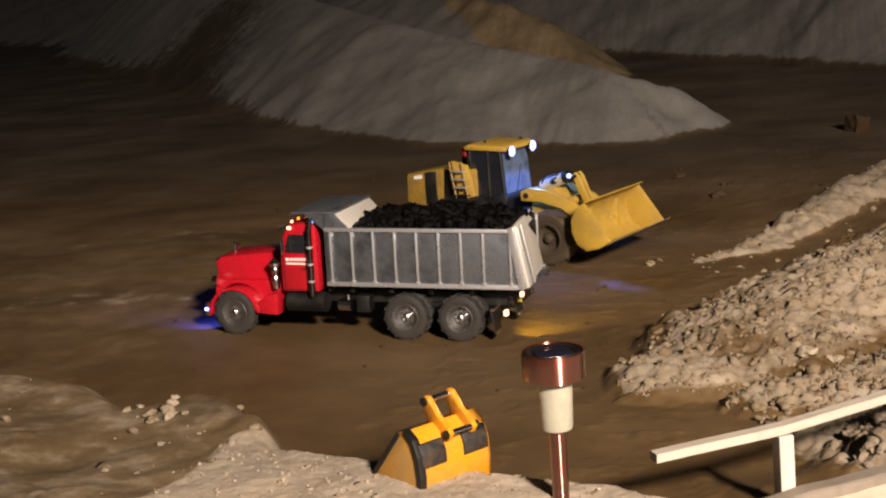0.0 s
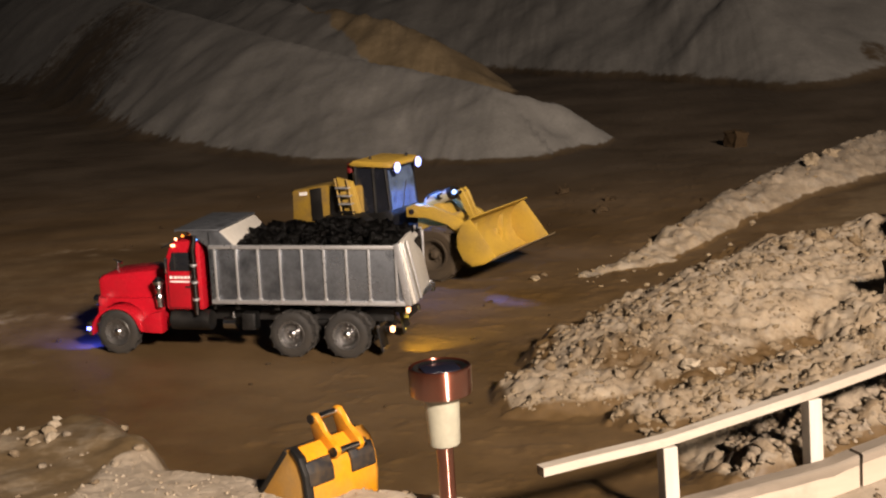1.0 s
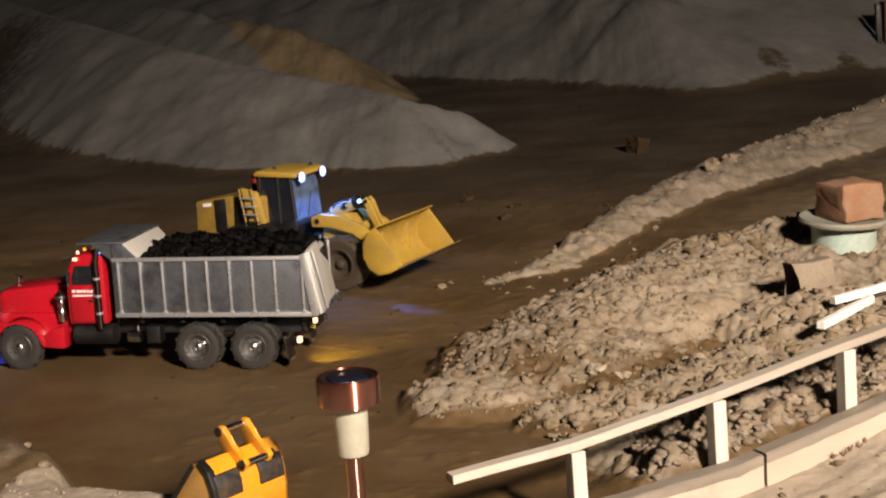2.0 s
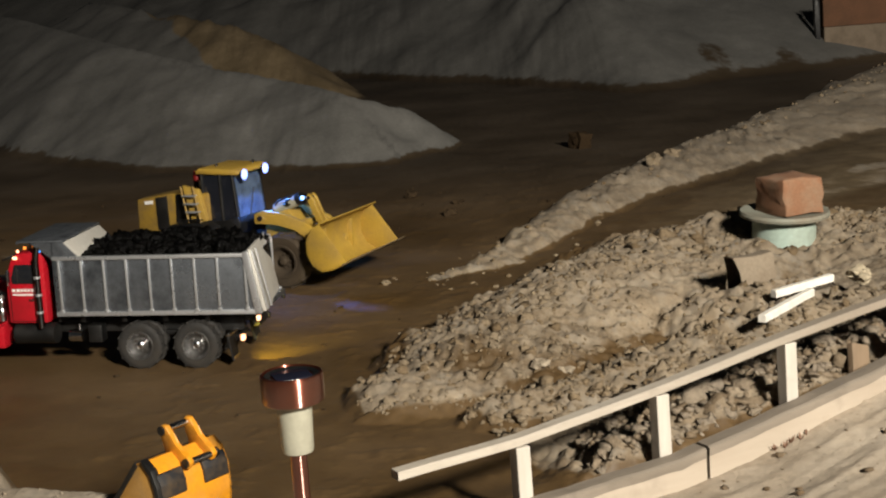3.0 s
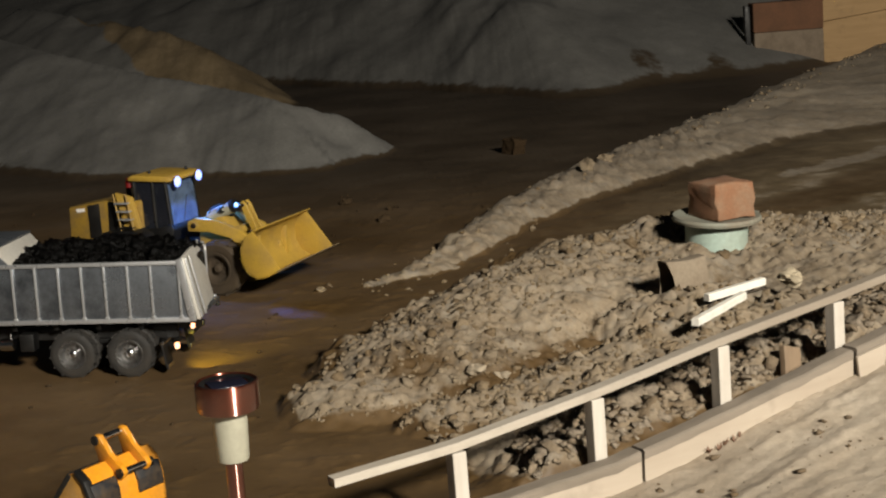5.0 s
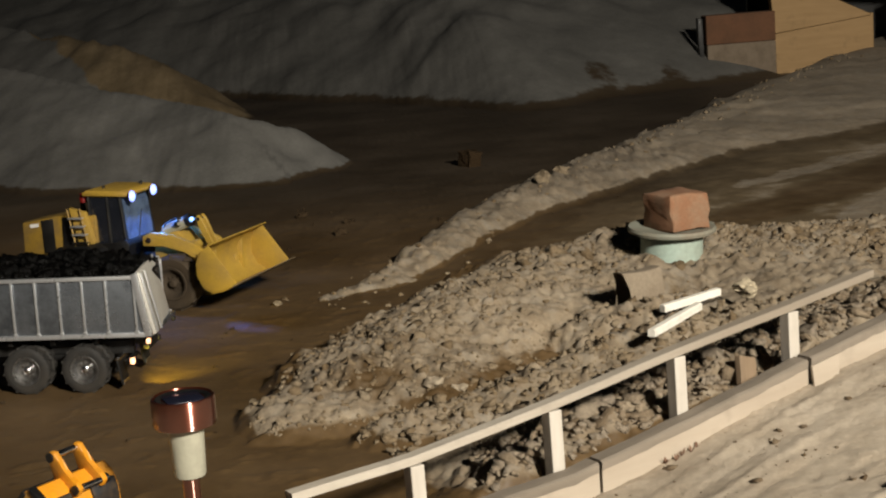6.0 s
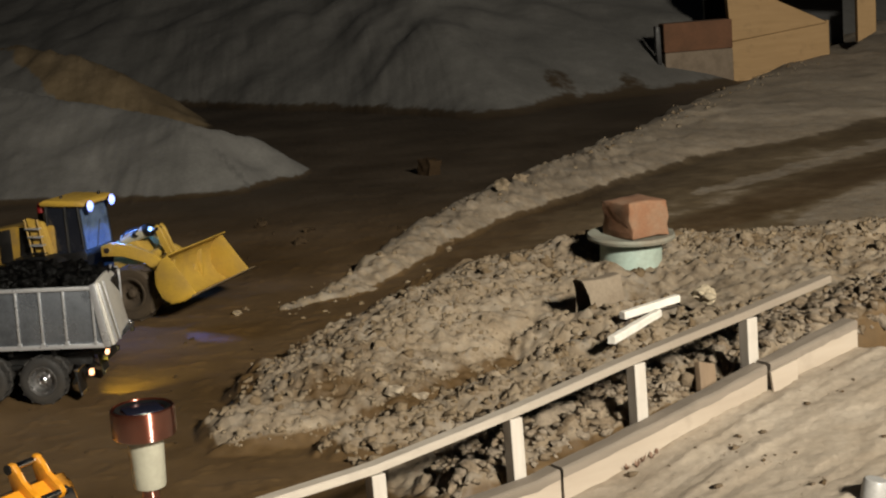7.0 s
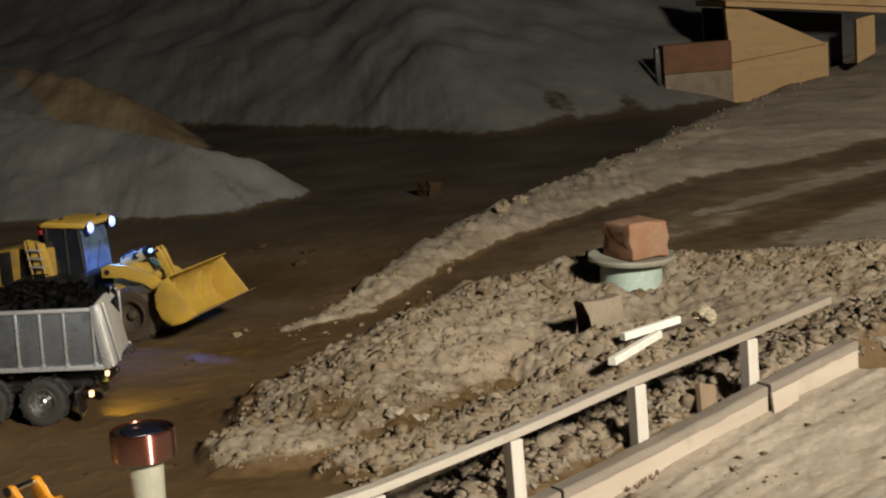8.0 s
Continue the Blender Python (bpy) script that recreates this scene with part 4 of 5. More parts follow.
    lamp("tail_glow", "SPOT", m @ Vector((-0.098, 0.090, 0.056)), 3.8, (1.0, 0.70, 0.05), 0.003, aim=(-0.29, 2.80, 0.0), cone=70, blend=0.9)
    return t


build_truck()

# ---------------------------------------------------------------- wheel loader


DULL_YELLOW = worn("dusty_yellow_paint", (0.30, 0.185, 0.025), (0.15, 0.10, 0.04), 0.55, 0, 26, 0.8, 0.1, 0.25)


def build_loader():
    heading = -25.0
    a = radians(heading)
    right = Vector((math.sin(a), -math.cos(a), 0))
    base = Vector((-0.3635, 3.2897, 0)) - right * 0.092
    t = thing("wheel_loader", Matrix.Translation(base) @ Matrix.Rotation(a, 4, "Z"), "yellow model wheel loader with lit cab lamps and a raised bucket", "wheel loader")
    R = 0.060
    for s in (1, -1):
        for x in (0.0, -0.235):
            wheel(t, (x, s * 0.070, R), R, 0.044, s, "wheel", 0.35, DUSTY, 22, DUSTY, DUSTY)
        part("mudguard", prism(B(), [(-0.305, 0.10), (-0.275, 0.134), (-0.20, 0.138), (-0.175, 0.125), (-0.175, 0.131), (-0.20, 0.144), (-0.278, 0.140), (-0.312, 0.102)],
                               min(s * 0.045, s * 0.093), max(s * 0.045, s * 0.093), 0.001), BLACK, t)
    # rear half: engine bonnet and counterweight
    bonnet = part("engine_bonnet", prism(B(), [(-0.398, 0.105), (-0.200, 0.105), (-0.200, 0.205), (-0.300, 0.203), (-0.394, 0.190)], -0.050, 0.050, 0.005), DULL_YELLOW, t, "dusty yellow engine bonnet")
    part("counterweight", prism(B(), [(-0.408, 0.070), (-0.30, 0.070), (-0.30, 0.118), (-0.385, 0.118), (-0.408, 0.105)], -0.058, 0.058, 0.006), BLACK, t)
    for s in (1, -1):
        y0, y1 = sorted((s * 0.0498, s * 0.0515))
        part("side_grille", prism(B(), [(-0.342, 0.120), (-0.310, 0.120), (-0.310, 0.198), (-0.342, 0.194)], y0, y1, 0.0006), BLACK, bonnet, "black side grille")
        part("side_panel", prism(B(), [(-0.372, 0.178), (-0.350, 0.180), (-0.350, 0.188), (-0.372, 0.186)], y0, y1), WHITE_MARK, bonnet, "white type marking")
        part("side_band", prism(B(), [(-0.292, 0.112), (-0.244, 0.112), (-0.238, 0.204), (-0.286, 0.202)], y0, y1, 0.0006), BLACK, bonnet)
    for k in range(6):
        z = 0.125 + 0.011 * k
        part("rear_slat", box(B(), (-0.4005, -0.040, z), (-0.396, 0.040, z + 0.006), 0.001), BLACK, bonnet)
    part("exhaust", rod(B(), (-0.275, 0.02, 0.20), (-0.275, 0.02, 0.228), 0.006, 14), BLACK, t)
    part("frame", prism(B(), [(-0.34, 0.055), (-0.06, 0.050), (-0.06, 0.105), (-0.34, 0.110)], -0.040, 0.040, 0.003), BLACK, t)
    # steps and hand rails beside the cab
    for s in (1, -1):
        bm = B()
        for x in (-0.238, -0.206):
            rod(bm, (x + 0.006, s * 0.078, 0.105), (x - 0.022, s * 0.066, 0.222), 0.0022, 8)
        part("hand_rail", bm, DULL_YELLOW, t, "dusty yellow hand rail")
        for k in range(6):
            z = 0.110 + 0.018 * k
            x = 0.0045 - 0.0043 * k
            part("step", box(B(), (-0.238 + x, s * (0.077 - 0.0018 * k) - 0.007, z), (-0.204 + x, s * (0.077 - 0.0018 * k) + 0.007, z + 0.0035), 0.0006), ALU_TRIM if k > 2 else BLACK, t)
        part("step_plate", prism(B(), [(-0.238, 0.130), (-0.198, 0.130), (-0.218, 0.214), (-0.258, 0.224)], min(s * 0.050, s * 0.062), max(s * 0.050, s * 0.062), 0.001), YELLOW, t)
    part("beacon", spun(B(), [(0, 0.022), (0.006, 0.020), (0.008, 0.010), (0.008, 0), (0, 0)], 16, Matrix.Translation((-0.236, -0.034, 0.232))), LIGHT_RED, t, "red beacon")
    # cab
    cab = part("cab", box(B(), (-0.198, -0.043, 0.105), (-0.112, 0.043, 0.140), 0.004), BLACK, t, "black cab with tinted glass and a yellow roof")
    part("cab_skirt", prism(B(), [(-0.205, 0.10), (-0.108, 0.10), (-0.096, 0.138), (-0.104, 0.152), (-0.140, 0.140), (-0.205, 0.140)], -0.046, 0.046, 0.003), BLACK, cab)
    for x, y in ((-0.194, 1), (-0.194, -1), (-0.108, 1), (-0.108, -1), (-0.145, 1), (-0.145, -1)):
        lean = 0.004 if x > -0.12 else 0
        part("pillar", rod(B(), (x + lean, y * 0.041, 0.138), (x - lean, y * 0.041, 0.248), 0.0032, 8), BLACK, cab)
    pane = worn("tinted_cab_glass", (0.010, 0.012, 0.018), (0.035, 0.035, 0.04), 0.07, 0, 20, 0.3, 0.01, 0.1)
    # blue lamplight on the windscreen is partly mixed into its colour
    front = worn("blue_lit_windscreen", (0.10, 0.14, 0.22), (0.03, 0.045, 0.08), 0.2, 0, 45, 0.95, 0.02, 0.2)
    for s in (1, -1):
        y0, y1 = sorted((s * 0.0385, s * 0.0410))
        part("side_pane", prism(B(), [(-0.192, 0.140), (-0.108, 0.140), (-0.111, 0.247), (-0.192, 0.247)], y0, y1), pane, cab, "tinted side pane")
    part("front_pane", prism(B(), [(-0.104, 0.140), (-0.1015, 0.140), (-0.1095, 0.247), (-0.112, 0.247)], -0.038, 0.038), front, cab, "tinted windscreen lit blue")
    part("rear_pane", box(B(), (-0.1975, -0.038, 0.14), (-0.195, 0.038, 0.247)), pane, cab)
    part("seat", prism(B(), [(-0.185, 0.14), (-0.150, 0.14), (-0.148, 0.165), (-0.172, 0.168), (-0.178, 0.205), (-0.188, 0.205)], -0.016, 0.016, 0.003), BLACK, cab)
    part("wiper", rod(B(), (-0.100, -0.01, 0.142), (-0.1045, 0.012, 0.205), 0.001, 6), BLACK, cab)
    part("roof", prism(B(), [(-0.206, 0.247), (-0.093, 0.244), (-0.091, 0.252), (-0.104, 0.258), (-0.195, 0.261), (-0.208, 0.255)], -0.047, 0.047, 0.004), YELLOW, cab, "yellow cab roof")
    for x, y in ((-0.170, -0.02), (-0.115, 0.03)):
        part("roof_knob", rod(B(), (x, y, 0.258), (x, y, 0.265), 0.003, 10), BLACK, cab)
    for y in (-0.036, 0.030):
        seat = Matrix.Translation((-0.087, y, 0.2445)) @ Matrix.Diagonal((1, 0.74, 1, 1)) @ Matrix.Rotation(radians(90), 4, "Y")
        hood = part("work_lamp", spun(B(), [(0, -0.008), (0.007, -0.008), (0.0098, 0.002), (0.0098, 0.004), (0.0088, 0.0045)], 16, seat), BLACK, cab)
        # glowing ring added round the lens to stand for its halo
        part("halo_ring", spun(B(), [(0.0125, 0.0030), (0.0115, 0.0050), (0.0066, 0.0055), (0.0066, 0.0030), (0.0125, 0.0030)], 20, seat), LIGHT_HALO, hood, "glowing ring for the lamp's blue halo")
        part("lens", spun(B(), [(0.0068, 0.003), (0.0058, 0.0070), (0.0035, 0.0090), (0, 0.0098)], 16, seat), LIGHT_COOL, hood, "lit bluish white work lamp")
    cab.matrix_basis = Matrix.Translation((-0.0265, 0.012, 0)) @ Matrix.Diagonal((0.975, 1.36, 1, 1))
    # front half: frame, lift arms, cylinders, bell crank
    part("front_frame", prism(B(), [(-0.075, 0.050), (0.045, 0.050), (0.050, 0.095), (-0.010, 0.165), (-0.070, 0.160)], -0.028, 0.028, 0.004), YELLOW, t)
    for s in (1, -1):
        out = [(-0.082, 0.135), (-0.082, 0.158), (-0.060, 0.166), (-0.010, 0.160), (0.045, 0.140), (0.082, 0.112), (0.092, 0.085), (0.080, 0.078), (0.060, 0.100), (0.020, 0.125), (-0.030, 0.138)]
        arm = part("lift_arm", prism(B(), out, min(s * 0.042, s * 0.056), max(s * 0.042, s * 0.056), 0.002), YELLOW, t, "yellow lift arm")
        part("pin", rod(B(), (-0.065, s * 0.038, 0.150), (-0.065, s * 0.060, 0.150), 0.006, 12), CHROME, arm)
        part("pin", rod(B(), (0.082, s * 0.038, 0.094), (0.082, s * 0.060, 0.094), 0.006, 12), CHROME, arm)
        part("lift_cylinder", rod(B(), (-0.040, s * 0.034, 0.085), (0.010, s * 0.034, 0.112), 0.007, 14), YELLOW, t)
        part("cylinder_rod", rod(B(), (0.005, s * 0.034, 0.110), (0.045, s * 0.034, 0.128), 0.0035, 12), CHROME, t)
        part("front_lamp", spun(B(), [(0, -0.006), (0.006, -0.004), (0.0072, 0.003), (0.0072, 0.004)], 14, Matrix.Translation((-0.004, s * 0.036, 0.182)) @ Matrix.Rotation(radians(90), 4, "Y")), BLACK, t)
    tc = part("tilt_cylinder", rod(B(), (-0.045, -0.018, 0.163), (0.018, -0.018, 0.187), 0.0130, 20), FROST, t, "pale tilt cylinder")
    part("cylinder_collar", rod(B(), (0.012, -0.018, 0.185), (0.022, -0.018, 0.1885), 0.0145, 20), BLACK, tc)
    part("cylinder_rod", rod(B(), (0.018, -0.018, 0.187), (0.046, -0.018, 0.193), 0.0045, 14), CHROME, tc)
    part("arm_lamp", spun(B(), [(0, 0.005), (0.0035, 0.004), (0.0055, 0), (0, 0)], 14, Matrix.Translation((0.027, -0.026, 0.190)) @ Matrix.Rotation(radians(70), 4, "X")), LIGHT_COOL, tc, "lit bluish lamp")
    bm = B()
    loop = [(-0.050, -0.026, 0.160), (-0.036, -0.028, 0.182), (-0.010, -0.026, 0.192), (0.012, -0.022, 0.190)]
    for a_, b_ in zip(loop, loop[1:]):
        rod(bm, a_, b_, 0.0022, 8)
    part("hydraulic_hose", bm, BLACK, t)
    crank = [(0.036, 0.194), (0.044, 0.199), (0.052, 0.190), (0.067, 0.150), (0.082, 0.118), (0.072, 0.112), (0.056, 0.145), (0.041, 0.178)]
    for y in (-0.022, -0.004):
        part("bell_crank", prism(B(), crank, y - 0.003, y + 0.003, 0.001), YELLOW, t)
    part("crank_pin", rod(B(), (0.044, -0.028, 0.190), (0.044, 0.002, 0.190), 0.004, 12), CHROME, t)
    part("cross_tube", rod(B(), (0.030, -0.050, 0.134), (0.030, 0.050, 0.134), 0.010, 16), YELLOW, t)
    # bucket: shell, side plates, cutting edge
    bw = 0.125
    curve = [(0.118, 0.150), (0.096, 0.138), (0.084, 0.112), (0.084, 0.085), (0.096, 0.060), (0.118, 0.047), (0.145, 0.052), (0.178, 0.069)]
    inner = [(x + 0.0032 * (0.4 if i == 0 else 1), z + (0.0032 if 0.04 < z < 0.075 else 0.001)) for i, (x, z) in enumerate(curve)][::-1]
    bucket = part("bucket", prism(B(), curve + inner, -bw, bw), YELLOW, t, "yellow loader bucket with dusty lip")
    for s in (1, -1):
        y0, y1 = sorted((s * bw, s * (bw - 0.003)))
        part("side_plate", prism(B(), curve, y0, y1, 0.0005), YELLOW, bucket)
    part("cutting_edge", prism(B(), [(0.168, 0.0615), (0.193, 0.0745), (0.193, 0.0770), (0.166, 0.0655)], -bw - 0.001, bw + 0.001, 0.0005), worn("dusty_steel", (0.20, 0.15, 0.08), (0.12, 0.09, 0.05), 0.8, 0.1, 40, 0.8, 0.2), bucket, "dusty steel cutting edge")
    part("spill_guard", prism(B(), [(0.116, 0.148), (0.128, 0.153), (0.128, 0.156), (0.114, 0.152)], -bw, bw, 0.0004), YELLOW, bucket)
    for s in (1, -1):
        part("bucket_lug", prism(B(), [(0.098, 0.06), (0.070, 0.075), (0.068, 0.105), (0.098, 0.130)], s * 0.060 - 0.004, s * 0.060 + 0.004, 0.001), YELLOW, bucket)
    m = t.matrix_world
    for y in (-0.047, 0.047):
        p = m @ Vector((-0.092, y * 0.8, 0.240))
        lamp("work_beam", "SPOT", p, 1.6, (0.10, 0.28, 1.0), 0.006, aim=m @ Vector((-0.06, y * 0.6, 0.13)), cone=120, blend=0.7)
    # extra narrow spot, added only to tint a blue patch on the ground
    lamp("blue_patch_spot", "SPOT", m @ Vector((-0.080, -0.062, 0.2445)), 13.0, (0.12, 0.22, 1.0), 0.004, aim=(-0.19, 3.08, 0.0), cone=13, blend=0.9)
    return t


build_loader()

# ---------------------------------------------------------------- things in front


def build_excavator_bucket():
    """A spare digging bucket for an excavator, set down on its open mouth."""
    x0, y0 = -0.3515, 1.7445
    t = thing("digging_bucket", pose(x0, y0, 0.0775, 0, 0, -38.5) @ Matrix.Diagonal((1, 1, 1.04, 1)), "orange-yellow model excavator bucket lying on pale gravel", "excavator bucket")
    w = 0.056
    # profile: x towards its curved back, z up
    curve = [(0.046, -0.004), (0.049, 0.020), (0.047, 0.044), (0.040, 0.062), (0.027, 0.072), (0.016, 0.069), (-0.012, 0.038), (-0.050, -0.002)]
    part("mouth_edge", prism(B(), [(-0.054, -0.004), (-0.046, -0.004), (0.018, 0.066), (0.013, 0.070)], -w - 0.001, w + 0.001, 0.0006), BLACK, t, "dark worn cutting edge")
    inner = [(x * 0.93, z - 0.004) for x, z in curve[:6]][::-1]
    shell = part("shell", prism(B(), curve[:6] + inner, -w, w), AMBER_YELLOW, t, "bright orange-yellow bucket shell")
    for s in (1, -1):
        y0_, y1_ = sorted((s * w, s * (w - 0.003)))
        # side plates take a duller, deeper tone than the shell
        part("side_plate", prism(B(), curve, y0_, y1_, 0.0006), AMBER_YELLOW, shell, "dull ochre side plate").data.materials[0] = OCHRE
        y0_, y1_ = sorted((s * (w + 0.0022), s * (w - 0.008)))
        strip = [(0.0482, -0.002), (0.0512, 0.020), (0.0492, 0.045), (0.0415, 0.064), (0.027, 0.0745), (0.026, 0.069), (0.038, 0.059), (0.044, 0.042), (0.046, 0.020), (0.043, -0.002)]
        if s < 0:
            part("edge_strip", prism(B(), strip, y0_, y1_, 0.0006), BLACK, shell, "black worn edge strip")
        # hinge ears
        ear = [(0.040, 0.054), (0.052, 0.054), (0.057, 0.062), (0.052, 0.069), (0.042, 0.073), (0.033, 0.080), (0.027, 0.091), (0.021, 0.100), (0.014, 0.101), (0.010, 0.096), (0.011, 0.086), (0.016, 0.070), (0.028, 0.062)]
        part("hinge_ear", prism(B(), ear, 0.010 + s * 0.0185 - 0.0038, 0.010 + s * 0.0185 + 0.0038, 0.0016), AMBER_YELLOW, t, "yellow hinge ear")
        part("ear_foot", prism(B(), [(0.0480, 0.029), (0.0512, 0.031), (0.0505, 0.046), (0.0450, 0.058), (0.041, 0.058), (0.046, 0.040)], s * 0.0335 - 0.019, s * 0.0335 + 0.019, 0.001), SCUFFED, t, "black scuffed patch plate")
    for x, z in ((0.0155, 0.0945), (0.0515, 0.0615)):
        pin = part("hinge_pin", rod(B(), (x, -0.014, z), (x, 0.034, z), 0.0040, 14), CHROME, t, "dull metal hinge pin")
        for s in (1, -1):
            part("pin_cap", rod(B(), (x, 0.010 + s * 0.0230, z), (x, 0.010 + s * 0.0255, z), 0.0055, 14), BLACK, pin)
    for k in range(5):
        y = -0.046 + 0.023 * k
        part("tooth", prism(B(), [(-0.046, 0.004), (-0.052, 0.008), (-0.068, -0.003), (-0.066, -0.007)], y - 0.005, y + 0.005, 0.001), BLACK, shell)
    return t


def build_solar_light():
    x0, y0 = -0.1830, 1.640
    g = height(x0, y0)
    t = thing("solar_light", pose(x0, y0, g - 0.02, 0.5, 0.3, 0), "copper-coloured solar garden light on a stake in gravel", "garden light")
    zt = 0.2578 - (g - 0.02)   # top of the head above the foot
    part("stake", rod(B(), (0, 0, 0), (0, 0, zt - 0.084), 0.0095, 24), COPPER, t, "shiny copper tube")
    bm = spun(B(), [(0, zt - 0.0905), (0.0170, zt - 0.0905), (0.0180, zt - 0.087), (0.0196, zt - 0.038), (0.0196, zt - 0.030), (0, zt - 0.030)], 40)
    part("diffuser", bm, FROST, t, "frosted ivory plastic diffuser")
    bm = spun(B(), [(0, zt - 0.032), (0.0335, zt - 0.032), (0.0348, zt - 0.030), (0.0352, zt - 0.004), (0.0345, zt - 0.001), (0.0330, zt), (0.0318, zt - 0.0015), (0.0312, zt - 0.004), (0, zt - 0.004)], 56)
    part("head", bm, COPPER, t, "brushed copper lamp head")
    part("solar_panel", box(B(), (-0.0205, -0.0205, zt - 0.004), (0.0205, 0.0205, zt - 0.0022), 0.0004, Matrix.Rotation(radians(20), 4, "Z")), SOLAR, t, "dark solar cell")
    part("bezel", spun(B(), [(0.0312, zt - 0.003), (0.0295, zt - 0.0012), (0.0240, zt - 0.0030), (0.0240, zt - 0.0038), (0.0312, zt - 0.0038)], 48), BLACK, t)
    return t


build_excavator_bucket()
build_solar_light()

# ---------------------------------------------------------------- fence and planks


def build_fence():
    d = (RAIL_B - RAIL_A).normalized()
    yaw = math.degrees(math.atan2(d.y, d.x))
    length = (RAIL_B - RAIL_A).length
    foot = [0.040, 0.050, 0.082, 0.120]
    top = [0.106, 0.130, 0.160, 0.184]
    step = length / 3
    t = thing("guard_rail", pose(RAIL_A.x, RAIL_A.y, 0, 0, 0, yaw), "white painted wooden guard rail on square posts along planks", "railing")
    a = 0.0095
    for k in range(4):
        x = k * step
        bm = box(B(), (x - a, -a, foot[k] - 0.03), (x + a, a, top[k]), 0.0012)
        for v in bm.verts:
            v.co.x += (v.co.z - foot[k]) * -0.01
        part("post", bm, WHITE_PAINT, t, "white painted square post", smooth=False)
    # the hand rail is slightly bent
    bm = B()
    xs = np.linspace(-0.168, 0.775, 24)
    zs = np.interp(xs, [-0.168] + [k * step for k in range(4)] + [0.775], [0.103 - 0.002] + [z + 0.002 for z in top] + [0.207])
    rows = []
    for x, z in zip(xs, zs):
        w = 0.0004 * math.sin(x * 40)
        rows.append([bm.verts.new((x, y + w, z + h)) for y, h in ((-0.0095, 0.001), (-0.0085, 0.0), (0.0085, 0.0), (0.0095, 0.001), (0.0095, 0.0100), (0.0085, 0.0110), (-0.0085, 0.0110), (-0.0095, 0.0100))])
    for p, q in zip(rows, rows[1:]):
        for i in range(8):
            bm.faces.new((p[i], p[(i + 1) % 8], q[(i + 1) % 8], q[i]))
    bm.faces.new(rows[0]), bm.faces.new(rows[-1][::-1])
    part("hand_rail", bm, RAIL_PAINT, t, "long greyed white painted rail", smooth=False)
    # planks that hold the ramp
    spans = [(-0.14, 0.247), (0.252, 0.614), (0.620, 0.795)]
    rng = random.Random(4)
    for x0, x1 in spans:
        p = thing("retaining_plank", pose(RAIL_A.x, RAIL_A.y, 0, 0, 0, yaw), "weathered grey-brown plank set on edge to hold sand", "plank", "planks beside the ramp")
        bm = B()
        n = 20
        rows = []
        for i in range(n + 1):
            x = x0 + (x1 - x0) * i / n
            z = float(np.interp(x, [-0.14] + [k * step for k in range(4)] + [0.79], [0.020] + foot + [0.150])) + 0.0015 * noise.noise((x * 30, x0, 0))
            y = -0.0115 - 0.0015 * noise.noise((x * 12, x0, 7))
            rows.append([bm.verts.new((x, y + dy, z + dz)) for dy, dz in ((-0.0265, -0.085), (-0.0265, -0.003), (-0.0240, 0.0), (-0.0015, 0.0), (0.0, -0.002), (0.0, -0.085))])
        edge = [[v.co.copy() for v in r] for r in rows]
        for a_, b_ in zip(rows, rows[1:]):
            for i in range(6):
                bm.faces.new((a_[i], a_[(i + 1) % 6], b_[(i + 1) % 6], b_[i]))
        bm.faces.new(rows[0]), bm.faces.new(rows[-1][::-1])
        part("board", bm, GREY_WOOD, p, smooth=False)
        bm = B()
        cap = [[bm.verts.new(v) for v in ((r[1].x, r[1].y - 0.0005, r[1].z - 0.0075 - 0.002 * noise.noise((r[1].x * 60, 2, 0))), (r[1].x, r[1].y - 0.0010, r[2].z + 0.0005), (r[2].x, r[2].y, r[2].z + 0.0025), (r[3].x, r[3].y, r[3].z + 0.0025), (r[4].x, r[4].y + 0.0010, r[4].z - 0.004))] for r in edge]
        for a_, b_ in zip(cap, cap[1:]):
            for i in range(4):
                bm.faces.new((a_[i], a_[i + 1], b_[i + 1], b_[i]))
        bm.faces.new(cap[0]), bm.faces.new(cap[-1][::-1])
        part("weathered_edge", bm, DARK_WOOD, p, "greyed upper edge", smooth=False)
    s = thing("broken_slat", pose(RAIL_A.x, RAIL_A.y, 0, 0, 0, yaw), "short split piece of pale wood leaning on the plank", "wood scrap")
    bm = prism(B(), [(0.612, 0.064), (0.648, 0.060), (0.659, 0.085), (0.668, 0.121), (0.614, 0.113)], -0.0445, -0.0400, 0.0008)
    for v in bm.verts:
        v.co.y -= 0.20 * (0.121 - v.co.z)   # leans outwards
    part("slat", bm, GREY_WOOD, s, smooth=False)


build_fence()

# ---------------------------------------------------------------- pipe, brick and scraps on the bank


def rough_block(name, size, m, material, label, category, seed, rough=0.003):
    bm = box(B(), [-s / 2 for s in size[:2]] + [0], [s / 2 for s in size[:2]] + [size[2]], min(size) * 0.06)
    bmesh.ops.subdivide_edges(bm, edges=bm.edges, cuts=3, use_grid_fill=True)
    for v in bm.verts:
        v.co += Vector((noise.noise(v.co * 40 + Vector((seed, 0, 0))), noise.noise(v.co * 40 + Vector((0, seed, 0))), noise.noise(v.co * 40 + Vector((0, 0, seed))))) * rough
    ob = new(name, finish(name, bm, material, True))
    ob.matrix_world = m
    return tagged(ob, label, category)


